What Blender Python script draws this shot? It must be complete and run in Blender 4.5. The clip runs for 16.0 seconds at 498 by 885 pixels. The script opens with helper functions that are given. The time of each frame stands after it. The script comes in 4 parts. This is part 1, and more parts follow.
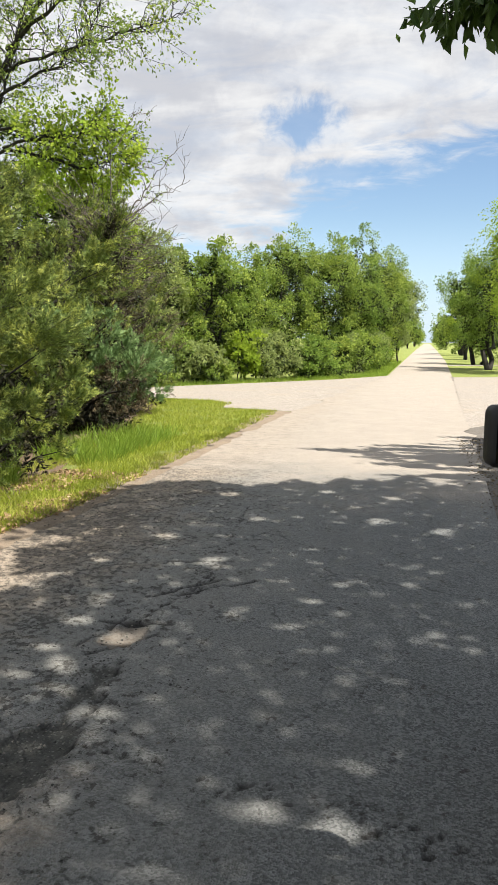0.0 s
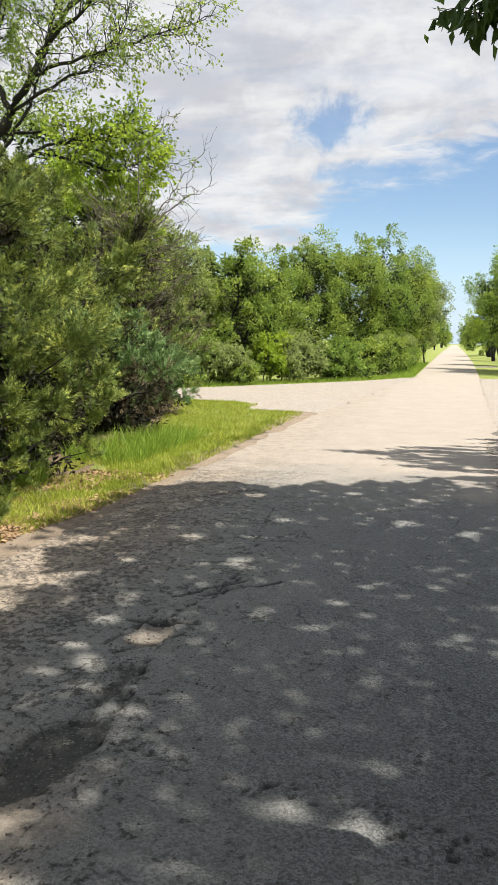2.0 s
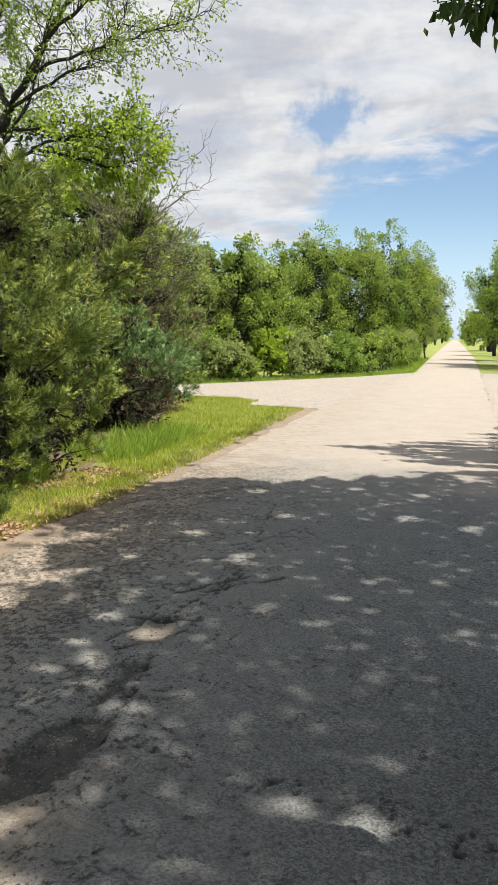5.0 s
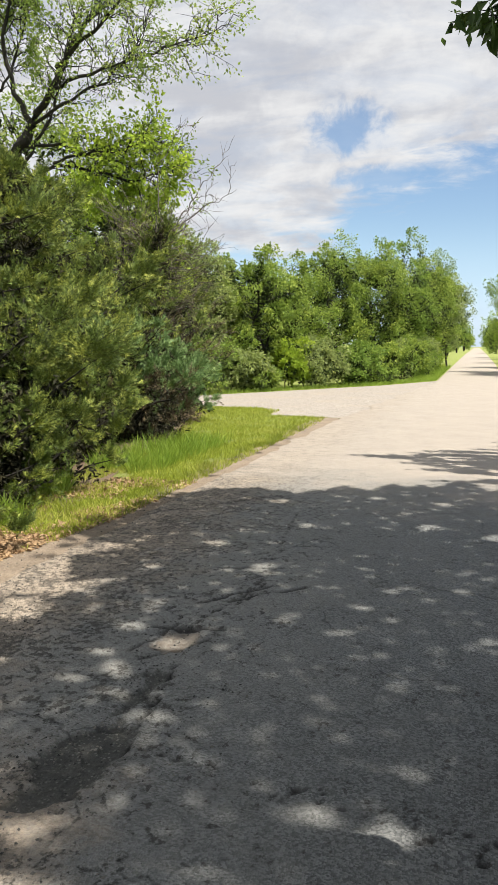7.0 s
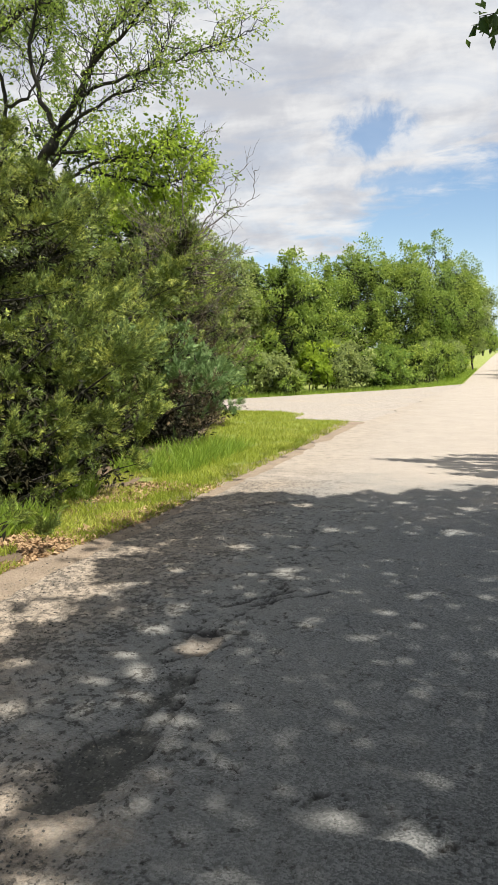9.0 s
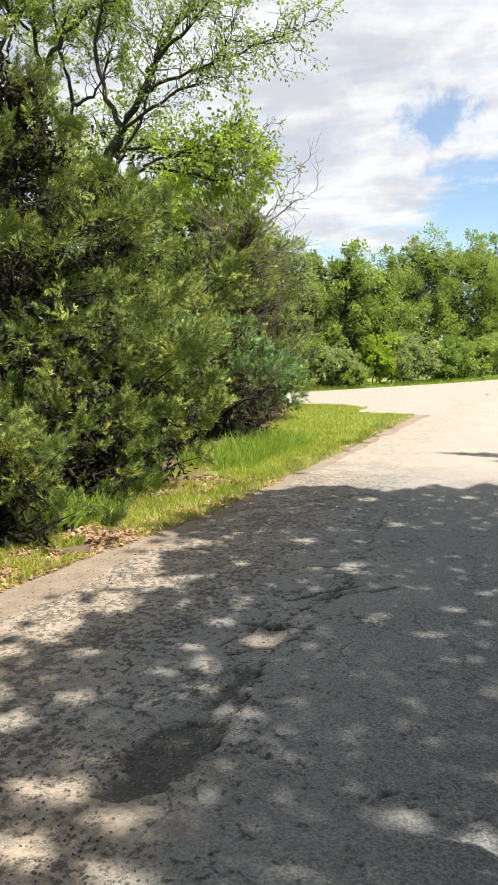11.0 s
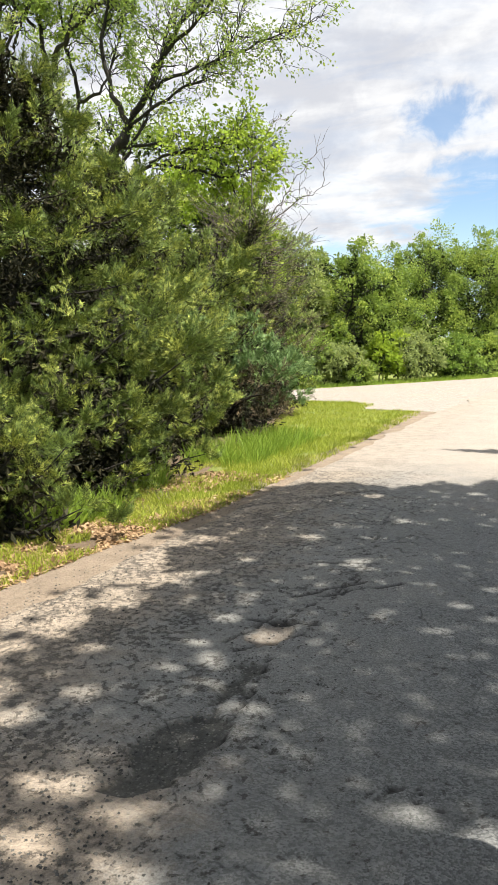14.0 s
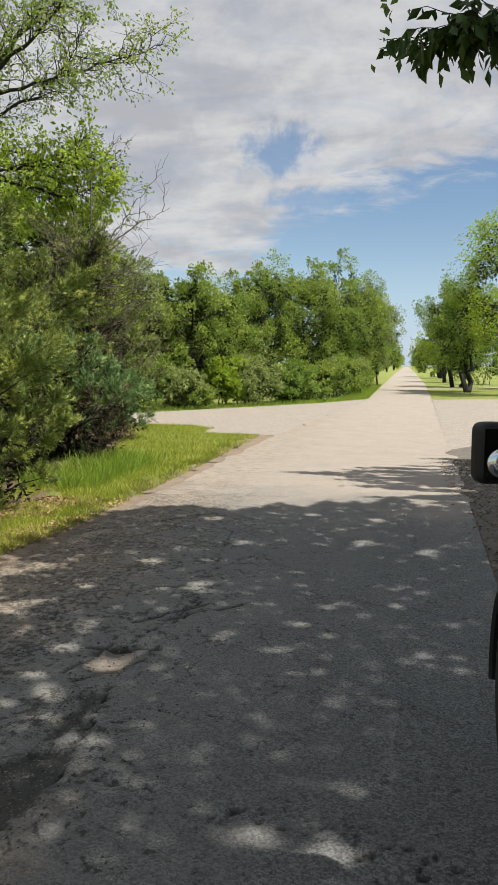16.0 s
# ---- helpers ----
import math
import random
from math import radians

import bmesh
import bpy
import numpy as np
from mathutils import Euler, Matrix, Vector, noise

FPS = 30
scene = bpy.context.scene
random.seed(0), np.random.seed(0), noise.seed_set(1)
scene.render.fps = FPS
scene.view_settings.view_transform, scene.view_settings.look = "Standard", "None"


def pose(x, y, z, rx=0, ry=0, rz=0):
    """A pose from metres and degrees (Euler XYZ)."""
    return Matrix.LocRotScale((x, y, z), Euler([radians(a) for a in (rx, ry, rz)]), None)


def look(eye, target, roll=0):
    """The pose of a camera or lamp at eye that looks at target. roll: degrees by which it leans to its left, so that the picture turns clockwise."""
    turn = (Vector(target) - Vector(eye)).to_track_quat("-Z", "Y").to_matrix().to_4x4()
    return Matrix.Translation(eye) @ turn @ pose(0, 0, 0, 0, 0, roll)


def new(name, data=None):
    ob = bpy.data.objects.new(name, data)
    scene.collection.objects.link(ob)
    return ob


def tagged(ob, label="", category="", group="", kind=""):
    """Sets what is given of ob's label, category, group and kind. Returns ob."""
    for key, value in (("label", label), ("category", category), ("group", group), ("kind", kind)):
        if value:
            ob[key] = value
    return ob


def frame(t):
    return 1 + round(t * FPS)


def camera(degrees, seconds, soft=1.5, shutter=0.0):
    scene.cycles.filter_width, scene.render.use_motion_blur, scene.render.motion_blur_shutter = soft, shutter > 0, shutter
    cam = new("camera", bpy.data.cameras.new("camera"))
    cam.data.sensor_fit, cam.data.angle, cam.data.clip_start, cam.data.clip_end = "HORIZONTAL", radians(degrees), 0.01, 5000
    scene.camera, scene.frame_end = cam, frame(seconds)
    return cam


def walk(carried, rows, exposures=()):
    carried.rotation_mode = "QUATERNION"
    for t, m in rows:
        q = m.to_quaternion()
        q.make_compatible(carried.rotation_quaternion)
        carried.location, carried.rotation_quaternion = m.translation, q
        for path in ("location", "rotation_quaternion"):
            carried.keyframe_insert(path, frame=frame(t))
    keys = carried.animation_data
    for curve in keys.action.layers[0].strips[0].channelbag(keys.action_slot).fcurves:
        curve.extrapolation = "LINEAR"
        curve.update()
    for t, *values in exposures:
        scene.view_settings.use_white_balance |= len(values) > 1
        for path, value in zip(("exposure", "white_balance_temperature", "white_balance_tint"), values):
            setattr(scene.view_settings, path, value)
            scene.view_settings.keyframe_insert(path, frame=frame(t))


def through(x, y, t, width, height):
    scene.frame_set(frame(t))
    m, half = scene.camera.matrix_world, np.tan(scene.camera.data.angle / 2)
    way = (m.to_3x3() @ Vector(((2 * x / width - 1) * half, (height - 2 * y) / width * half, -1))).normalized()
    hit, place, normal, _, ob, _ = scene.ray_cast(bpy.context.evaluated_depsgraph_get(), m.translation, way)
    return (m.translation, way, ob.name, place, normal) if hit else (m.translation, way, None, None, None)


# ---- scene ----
cam = camera(34.60, 16.0)
# seconds, eye, heading to the left of the road, tilt, lean (degrees)
ROWS = (
    (0, 0.003, 0.027, 1.599, 12.38, -7.33, 0.83),
    (0.5, 0.009, 0.004, 1.604, 12.99, -7.19, 1.02),
    (1, 0.012, 0.007, 1.604, 13.07, -7.22, 1.05),
    (1.5, 0.005, -0.002, 1.605, 13.45, -7.24, 0.91),
    (2, 0.002, 0.003, 1.603, 14.22, -7.27, 0.85),
    (2.5, 0.004, 0.007, 1.601, 14.59, -7.32, 0.73),
    (3, 0.004, 0.018, 1.597, 14.34, -7.57, 0.82),
    (5.5, -0.008, 0.018, 1.595, 14.37, -7.50, 0.36),
    (6, -0.007, 0.007, 1.599, 14.92, -7.08, -0.20),
    (6.5, -0.002, -0.007, 1.605, 15.43, -6.72, -0.12),
    (7, 0.004, -0.009, 1.601, 15.84, -6.82, -0.13),
    (7.5, 0.017, -0.010, 1.598, 15.84, -6.79, -0.32),
    (8, 0.024, -0.009, 1.598, 15.67, -6.76, -0.35),
    (8.5, 0.025, -0.010, 1.602, 16.32, -6.71, -0.39),
    (9, 0.016, -0.016, 1.607, 17.62, -6.54, -0.42),
    (11.5, -0.012, -0.006, 1.603, 22.93, -7.06, -0.97),
    (12, -0.013, -0.007, 1.606, 23.61, -7.04, -1.03),
    (12.5, -0.019, -0.001, 1.602, 23.85, -6.86, -0.94),
    (13, -0.014, -0.006, 1.602, 23.74, -6.89, -0.96),
    (13.5, -0.013, 0.002, 1.598, 23.20, -7.03, -0.90),
    (14, -0.011, -0.001, 1.595, 22.53, -7.15, -0.87),
    (14.5, -0.002, -0.004, 1.594, 20.50, -6.75, -0.80),
    (15, 0.001, -0.011, 1.600, 15.93, -5.87, -0.62),
    (15.5, -0.009, -0.004, 1.595, 12.30, -5.60, -0.22),
    (16, -0.015, 0.009, 1.588, 11.07, -5.53, 0.22),
)


def aim(x, y, z, yaw, tilt, lean):
    a, b = radians(yaw), radians(tilt)
    return look((x, y, z), (x - 10 * math.sin(a) * math.cos(b), y + 10 * math.cos(a) * math.cos(b), z + 10 * math.sin(b)), lean)


walk(cam, [(t, aim(*row)) for t, *row in ROWS], ((0, 0.95), (3, 0.87), (7, 0.85), (9, 0.87), (11.5, 1.22), (13, 1.40), (13.5, 1.24), (14, 1.15), (14.5, 1.10), (15, 0.92), (15.5, 0.58), (16, 0.5)))

# ---- light ----
SUN_UP, SUN_SIDE = 63.0, -30.0  # elevation; degrees from +x towards +y
TO_SUN = Vector((math.cos(radians(SUN_UP)) * math.cos(radians(SUN_SIDE)), math.cos(radians(SUN_UP)) * math.sin(radians(SUN_SIDE)), math.sin(radians(SUN_UP))))
sun = new("sun", bpy.data.lights.new("sun", "SUN"))
sun.data.energy, sun.data.angle, sun.data.color = 5.0, radians(0.53), (1.0, 0.93, 0.82)
sun.matrix_world = look(TO_SUN * 50, (0, 0, 0))


class Nodes:
    """Short way to write node trees."""

    def __init__(self, tree):
        self.tree = tree
        tree.nodes.clear()

    def add(self, kind, links=None, **values):
        node = self.tree.nodes.new(kind)
        for key, value in values.items():
            setattr(node, key, value)
        for key, value in (links or {}).items():
            if isinstance(value, bpy.types.NodeSocket):
                self.tree.links.new(value, node.inputs[key])
            else:
                node.inputs[key].default_value = value
        return node

    def math(self, op, a, b=0.0, clamp=False):
        return self.add("ShaderNodeMath", {0: a, 1: b}, operation=op, use_clamp=clamp).outputs[0]

    def step(self, value, low, high, out0=0.0, out1=1.0):
        return self.add("ShaderNodeMapRange", {0: value, 1: low, 2: high, 3: out0, 4: out1}, interpolation_type="SMOOTHSTEP").outputs[0]

    def noise(self, vector, scale, detail=4.0, rough=0.55, warp=0.0):
        return self.add("ShaderNodeTexNoise", {"Vector": vector, "Scale": scale, "Detail": detail, "Roughness": rough, "Distortion": warp}).outputs[0]

    def mix(self, factor, a, b):
        return self.add("ShaderNodeMix", {0: factor, 6: a, 7: b}, data_type="RGBA").outputs[2]


def rgb(r, g, b):
    return (r, g, b, 1.0)


def make_sky():
    world = bpy.data.worlds.new("sky")
    world.use_nodes = True
    scene.world = world
    n = Nodes(world.node_tree)
    way = n.add("ShaderNodeTexCoord").outputs["Generated"]
    xyz = n.add("ShaderNodeSeparateXYZ", {0: way}).outputs
    x, y, z = xyz[0], xyz[1], xyz[2]
    ahead = n.math("MAXIMUM", n.math("ABSOLUTE", y), 0.05)
    across, height = n.math("DIVIDE", x, ahead), n.math("DIVIDE", z, ahead)
    deck = n.math("ADD", n.math("MAXIMUM", z, 0.0), 0.22)
    flat = n.add("ShaderNodeCombineXYZ", {0: n.math("DIVIDE", x, deck), 1: n.math("DIVIDE", y, deck), 2: 0.0}).outputs[0]
    turned = n.add("ShaderNodeMapping", {"Vector": flat, "Rotation": (0, 0, radians(-25)), "Scale": (1.0, 1.5, 1.0)}).outputs[0]
    coarse = n.noise(turned, 2.2, 8.0, 0.55, 0.3)
    fine = n.noise(turned, 6.5, 10.0, 0.62, 0.5)
    # the cloud bank ends along a line that climbs to the right of the road
    edge = n.math("ADD", n.step(across, -0.20, -0.135, 0.105, 0.185), n.math("MULTIPLY", n.math("MAXIMUM", n.math("ADD", across, 0.135), 0.0), 0.25))
    over = n.math("SUBTRACT", height, edge)
    wob = n.math("ADD", n.math("MULTIPLY", n.math("SUBTRACT", coarse, 0.5), 0.10), n.math("MULTIPLY", n.math("SUBTRACT", fine, 0.5), 0.14))
    bank = n.step(n.math("ADD", over, wob), -0.02, 0.045)
    # two blue gaps in the bank
    puff = n.noise(n.add("ShaderNodeCombineXYZ", {0: across, 1: height, 2: 0.0}).outputs[0], 34.0, 6.0, 0.6, 0.4)

    def gap(gx, gy, wide, tall):
        u = n.math("DIVIDE", n.math("SUBTRACT", across, gx), wide)
        v = n.math("DIVIDE", n.math("SUBTRACT", height, gy), tall)
        far = n.math("SQRT", n.math("ADD", n.math("MULTIPLY", u, u), n.math("MULTIPLY", v, v)))
        return n.step(n.math("ADD", far, n.math("MULTIPLY", n.math("SUBTRACT", puff, 0.5), 2.4)), 0.45, 1.5, 0.15, 1.0)

    cover = n.math("MULTIPLY", bank, n.math("MULTIPLY", gap(-0.160, 0.262, 0.038, 0.027), gap(-0.120, 0.200, 0.055, 0.014)))
    thin = n.step(n.noise(turned, 4.5, 9.0, 0.6, 0.8), 0.34, 0.6, 0.80, 1.0)
    cover = n.math("MULTIPLY", cover, thin)
    cover = n.math("MAXIMUM", cover, n.step(z, 0.0, 0.08, 0.2, 0.0))
    sky = n.add("ShaderNodeTexSky", sky_type="NISHITA", sun_disc=False, sun_elevation=radians(SUN_UP), sun_rotation=radians(90 - SUN_SIDE), air_density=1.0, dust_density=0.2, ozone_density=2.5)
    blue = n.add("ShaderNodeVectorMath", {0: sky.outputs[0], 3: SKY}, operation="SCALE").outputs[0]
    low = n.step(z, 0.0, 0.16, 0.75, 0.0)
    blue = n.mix(low, blue, rgb(0.34, 0.46, 0.62))
    grey = n.step(n.math("ADD", n.math("MULTIPLY", n.noise(turned, 2.4, 7.0, 0.55, 0.3), 0.82), n.math("MULTIPLY", puff, 0.18)), 0.36, 0.62)
    white = n.mix(grey, rgb(0.70, 0.715, 0.77), rgb(1.04, 1.04, 1.04))
    white = n.add("ShaderNodeVectorMath", {0: white, 3: CLOUD}, operation="SCALE").outputs[0]
    shown = n.mix(cover, blue, white)
    back = n.add("ShaderNodeBackground", {"Color": shown, "Strength": 1.0})
    n.add("ShaderNodeOutputWorld", {0: back.outputs[0]})


SKY, CLOUD = 0.077, 0.465
make_sky()


# ---- materials ----
def material(name):
    m = bpy.data.materials.new(name)
    m.use_nodes = True
    return m, Nodes(m.node_tree)


def finish(n, shader):
    n.add("ShaderNodeOutputMaterial", {0: shader})


def bumped(n, height, strength, distance):
    return n.add("ShaderNodeBump", {"Height": height, "Strength": strength, "Distance": distance}).outputs[0]


def place(n):
    return n.add("ShaderNodeTexCoord").outputs["Object"]


def principled(n, colour, rough, normal=None, **more):
    links = {"Base Color": colour, "Roughness": rough, **more}
    if normal is not None:
        links["Normal"] = normal
    return n.add("ShaderNodeBsdfPrincipled", links).outputs[0]


def make_foliage(name, dark, mid, light, through=0.35, rough=0.55, patch=0.7):
    """Leaves: colour varies from leaf to leaf and in patches through the crown; some light passes through."""
    m, n = material(name)
    geo = n.add("ShaderNodeNewGeometry")
    each = geo.outputs["Random Per Island"]
    wide = n.noise(geo.outputs["Position"], patch, 3.0)
    a = n.mix(n.step(each, 0.0, 1.0), dark, mid)
    c = n.mix(n.math("MULTIPLY", n.step(wide, 0.42, 0.66), n.step(each, 0.15, 0.9)), a, light)
    front = principled(n, c, rough, **{"Specular IOR Level": 0.3})
    glow = n.add("ShaderNodeBsdfTranslucent", {"Color": n.mix(0.35, c, light)}).outputs[0]
    finish(n, n.add("ShaderNodeMixShader", {0: through, 1: front, 2: glow}).outputs[0])
    return m


def make_bark(name, dark, light):
    m, n = material(name)
    p = n.add("ShaderNodeMapping", {"Vector": place(n), "Scale": (1.0, 1.0, 0.25)}).outputs[0]
    grain = n.noise(p, 22.0, 6.0, 0.65)
    wide = n.noise(place(n), 1.8, 3.0)
    c = n.mix(n.math("MULTIPLY", grain, n.math("ADD", wide, 0.4)), dark, light)
    finish(n, principled(n, c, 0.9, bumped(n, grain, 0.7, 0.03)))
    return m


def make_asphalt(name, near):
    m, n = material(name)
    p = place(n)
    y = n.add("ShaderNodeSeparateXYZ", {0: p}).outputs[1]
    x = n.add("ShaderNodeSeparateXYZ", {0: p}).outputs[0]
    stones = n.add("ShaderNodeTexVoronoi", {"Vector": p, "Scale": 115.0}).outputs
    grit = n.noise(p, 160.0, 3.0, 0.7)
    wide = n.noise(p, 0.9, 6.0, 0.6)
    mid = n.noise(p, 6.0, 6.0, 0.65)
    speck = n.step(n.add("ShaderNodeSeparateColor", {0: stones["Color"]}).outputs[0], 0.1, 0.95)
    base = n.mix(speck, rgb(0.076, 0.081, 0.083), rgb(0.215, 0.225, 0.224))
    base = n.mix(n.step(mid, 0.35, 0.7, 0.0, 0.45), base, rgb(0.125, 0.13, 0.13))
    dots = n.add("ShaderNodeTexVoronoi", {"Vector": p, "Scale": 38.0, "Randomness": 1.0}).outputs
    lone = n.math("MULTIPLY", n.step(dots["Distance"], 0.10, 0.24, 1.0, 0.0), n.step(n.add("ShaderNodeSeparateColor", {0: dots["Color"]}).outputs[1], 0.72, 0.80))
    base = n.mix(n.math("MULTIPLY", lone, 0.75), base, rgb(0.035, 0.034, 0.033))
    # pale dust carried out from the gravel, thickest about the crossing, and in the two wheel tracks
    # sunlit tone is in this colour too: the ramp starts near the shade's edge
    sunlit_dust = n.math("MULTIPLY", n.step(n.math("ADD", y, n.math("MULTIPLY", wide, 5.0)), 9.5, 13.5), n.step(mid, 0.15, 0.75, 0.78, 1.0))
    base = n.mix(n.math("MULTIPLY", sunlit_dust, 0.9), base, n.mix(n.noise(p, 1.6, 6.0, 0.6), rgb(0.30, 0.262, 0.225), rgb(0.44, 0.385, 0.325)))
    # paler towards the left edge, in a noisy ramp
    pale = n.step(n.math("ADD", x, n.math("MULTIPLY", n.math("SUBTRACT", wide, 0.5), 2.4)), -2.3, 0.1, 0.66, 0.0)
    base = n.mix(n.math("MULTIPLY", n.math("MULTIPLY", pale, n.math("SUBTRACT", 1.0, sunlit_dust)), n.step(grit, 0.3, 0.62, 0.45, 1.0)), base, n.mix(mid, rgb(0.20, 0.20, 0.182), rgb(0.32, 0.305, 0.27)))
    # dirt washed in from the left verge
    soil = n.step(n.math("ADD", x, n.math("MULTIPLY", n.math("ADD", n.math("SUBTRACT", mid, 0.5), n.math("SUBTRACT", wide, 0.5)), 1.7)), -2.75, -1.75, 1.0, 0.0)
    soil = n.math("MAXIMUM", soil, n.math("MULTIPLY", n.step(n.math("ADD", y, n.math("MULTIPLY", mid, 1.2)), 2.7, 3.5, 1.0, 0.0), n.step(n.math("ADD", x, n.math("MULTIPLY", mid, 0.8)), -1.1, -0.6, 1.0, 0.0)))
    base = n.mix(n.math("MULTIPLY", soil, n.math("SUBTRACT", 0.85, n.math("MULTIPLY", sunlit_dust, 0.6))), base, n.mix(n.step(n.math("ADD", n.math("MULTIPLY", mid, 0.5), n.math("MULTIPLY", n.noise(p, 34.0, 6.0, 0.75), 0.5)), 0.36, 0.58), rgb(0.13, 0.108, 0.085), rgb(0.38, 0.31, 0.235)))
    h = n.math("ADD", n.math("MULTIPLY", stones["Distance"], 0.6), n.math("MULTIPLY", grit, 0.5))
    # pits and crusts of dark crumbs, most of them towards the left edge
    crumb = n.noise(n.add("ShaderNodeMapping", {"Vector": p, "Scale": (1.0, 0.8, 1.0)}).outputs[0], 26.0, 8.0, 0.72)
    lot = n.math("ADD", n.step(x, -2.6, -0.4, 0.085, 0.0), n.math("MULTIPLY", n.math("SUBTRACT", n.noise(p, 2.6, 5.0, 0.6), 0.5), 0.30))
    dark = n.math("MULTIPLY", n.step(n.math("ADD", crumb, lot), 0.600, 0.645), n.math("SUBTRACT", 1.0, n.math("MULTIPLY", sunlit_dust, 0.9)))
    base = n.mix(n.math("MULTIPLY", dark, n.math("SUBTRACT", 0.8, n.math("MULTIPLY", soil, 0.2))), base, rgb(0.045, 0.040, 0.035))
    h = n.math("SUBTRACT", h, n.math("MULTIPLY", dark, 1.2))
    if near:
        wear = n.add("ShaderNodeAttribute", attribute_name="patch").outputs["Fac"]
        rough = n.noise(p, 55.0, 5.0, 0.75)
        chips = n.add("ShaderNodeTexVoronoi", {"Vector": p, "Scale": 75.0}).outputs
        chip = n.add("ShaderNodeSeparateColor", {0: chips["Color"]}).outputs[0]
        base = n.mix(n.math("MULTIPLY", wear, 0.92), base, n.mix(n.math("MULTIPLY", n.step(chip, 0.35, 1.0), n.step(chips["Distance"], 0.25, 0.55, 1.0, 0.0)), n.mix(rough, rgb(0.035, 0.036, 0.033), rgb(0.11, 0.112, 0.10)), rgb(0.20, 0.198, 0.18)))
        loam = n.add("ShaderNodeAttribute", attribute_name="loam").outputs["Fac"]
        base = n.mix(n.math("MULTIPLY", loam, n.step(rough, 0.35, 0.6, 0.95, 0.55)), base, n.mix(rough, rgb(0.12, 0.098, 0.076), rgb(0.28, 0.235, 0.185)))
        h = n.math("ADD", h, n.math("MULTIPLY", wear, n.math("MULTIPLY", rough, 2.5)))
        gone = n.add("ShaderNodeAttribute", attribute_name="crack").outputs["Fac"]
        base = n.mix(gone, base, rgb(0.02, 0.019, 0.018))
    crack = n.add("ShaderNodeTexVoronoi", {"Vector": n.add("ShaderNodeVectorMath", {0: p, 1: n.add("ShaderNodeVectorMath", {0: n.add("ShaderNodeTexNoise", {"Vector": p, "Scale": 2.2, "Detail": 5.0}).outputs["Color"], 3: 0.55}, operation="SCALE").outputs[0]}, operation="ADD").outputs[0], "Scale": 0.75}, feature="DISTANCE_TO_EDGE").outputs[0]
    split = n.math("MULTIPLY", n.math("MULTIPLY", n.step(crack, 0.0, 0.009, 1.0, 0.0), n.step(wide, 0.42, 0.6)), n.math("SUBTRACT", 1.0, sunlit_dust))
    base = n.mix(n.math("MULTIPLY", split, 0.6), base, rgb(0.03, 0.03, 0.03))
    h = n.math("SUBTRACT", h, split)
    finish(n, principled(n, base, 0.85, bumped(n, h, 0.85, 0.014)))
    return m


def make_gravel():
    m, n = material("gravel")
    p = place(n)
    v = n.add("ShaderNodeTexVoronoi", {"Vector": p, "Scale": 30.0}).outputs
    tone = n.add("ShaderNodeSeparateColor", {0: v["Color"]}).outputs[1]
    wide = n.noise(p, 0.7, 5.0)
    c = n.mix(tone, rgb(0.23, 0.205, 0.18), rgb(0.38, 0.345, 0.31))
    c = n.mix(n.step(wide, 0.5, 0.7, 0.0, 0.5), c, rgb(0.36, 0.30, 0.23))
    c = n.mix(n.step(n.noise(p, 7.0, 6.0, 0.75), 0.46, 0.62, 0.0, 0.55), c, rgb(0.20, 0.175, 0.145))
    h = n.math("SUBTRACT", 1.0, v["Distance"])
    finish(n, principled(n, c, 0.9, bumped(n, h, 0.8, 0.025)))
    return m


def make_ground():
    m, n = material("grassy_ground")
    p = place(n)
    wide, mid, fine = n.noise(p, 0.25, 5.0), n.noise(p, 3.0, 6.0), n.noise(p, 60.0, 4.0, 0.7)
    c = n.mix(fine, rgb(0.11, 0.15, 0.025), rgb(0.26, 0.32, 0.06))
    c = n.mix(n.step(mid, 0.45, 0.7, 0.0, 0.6), c, rgb(0.30, 0.27, 0.11))
    c = n.mix(n.step(wide, 0.5, 0.7, 0.0, 0.4), c, rgb(0.30, 0.33, 0.09))
    finish(n, principled(n, c, 0.95, bumped(n, fine, 0.9, 0.05)))
    return m


def make_soil(name, low, high):
    m, n = material(name)
    p = place(n)
    v = n.add("ShaderNodeTexVoronoi", {"Vector": p, "Scale": 26.0}).outputs
    mid, fine = n.noise(p, 4.0, 7.0, 0.65), n.noise(p, 45.0, 5.0, 0.7)
    c = n.mix(mid, low, high)
    c = n.mix(n.step(fine, 0.5, 0.7, 0.0, 0.5), c, rgb(0.12, 0.09, 0.065))
    h = n.math("ADD", fine, n.math("MULTIPLY", v["Distance"], -0.5))
    finish(n, principled(n, c, 0.95, bumped(n, h, 0.9, 0.03)))
    return m


def make_plain(name, colour, rough, metal=0.0, coat=0.0):
    m, n = material(name)
    wear = n.noise(place(n), 9.0, 6.0, 0.7)
    c = n.mix(n.step(wear, 0.4, 0.8, 0.0, 0.35), rgb(*colour), rgb(*[v * 1.5 + 0.01 for v in colour]))
    r = n.step(wear, 0.2, 0.8, rough * 0.8, min(1.0, rough * 1.25))
    finish(n, principled(n, c, r, Metallic=metal, **{"Coat Weight": coat}))
    return m


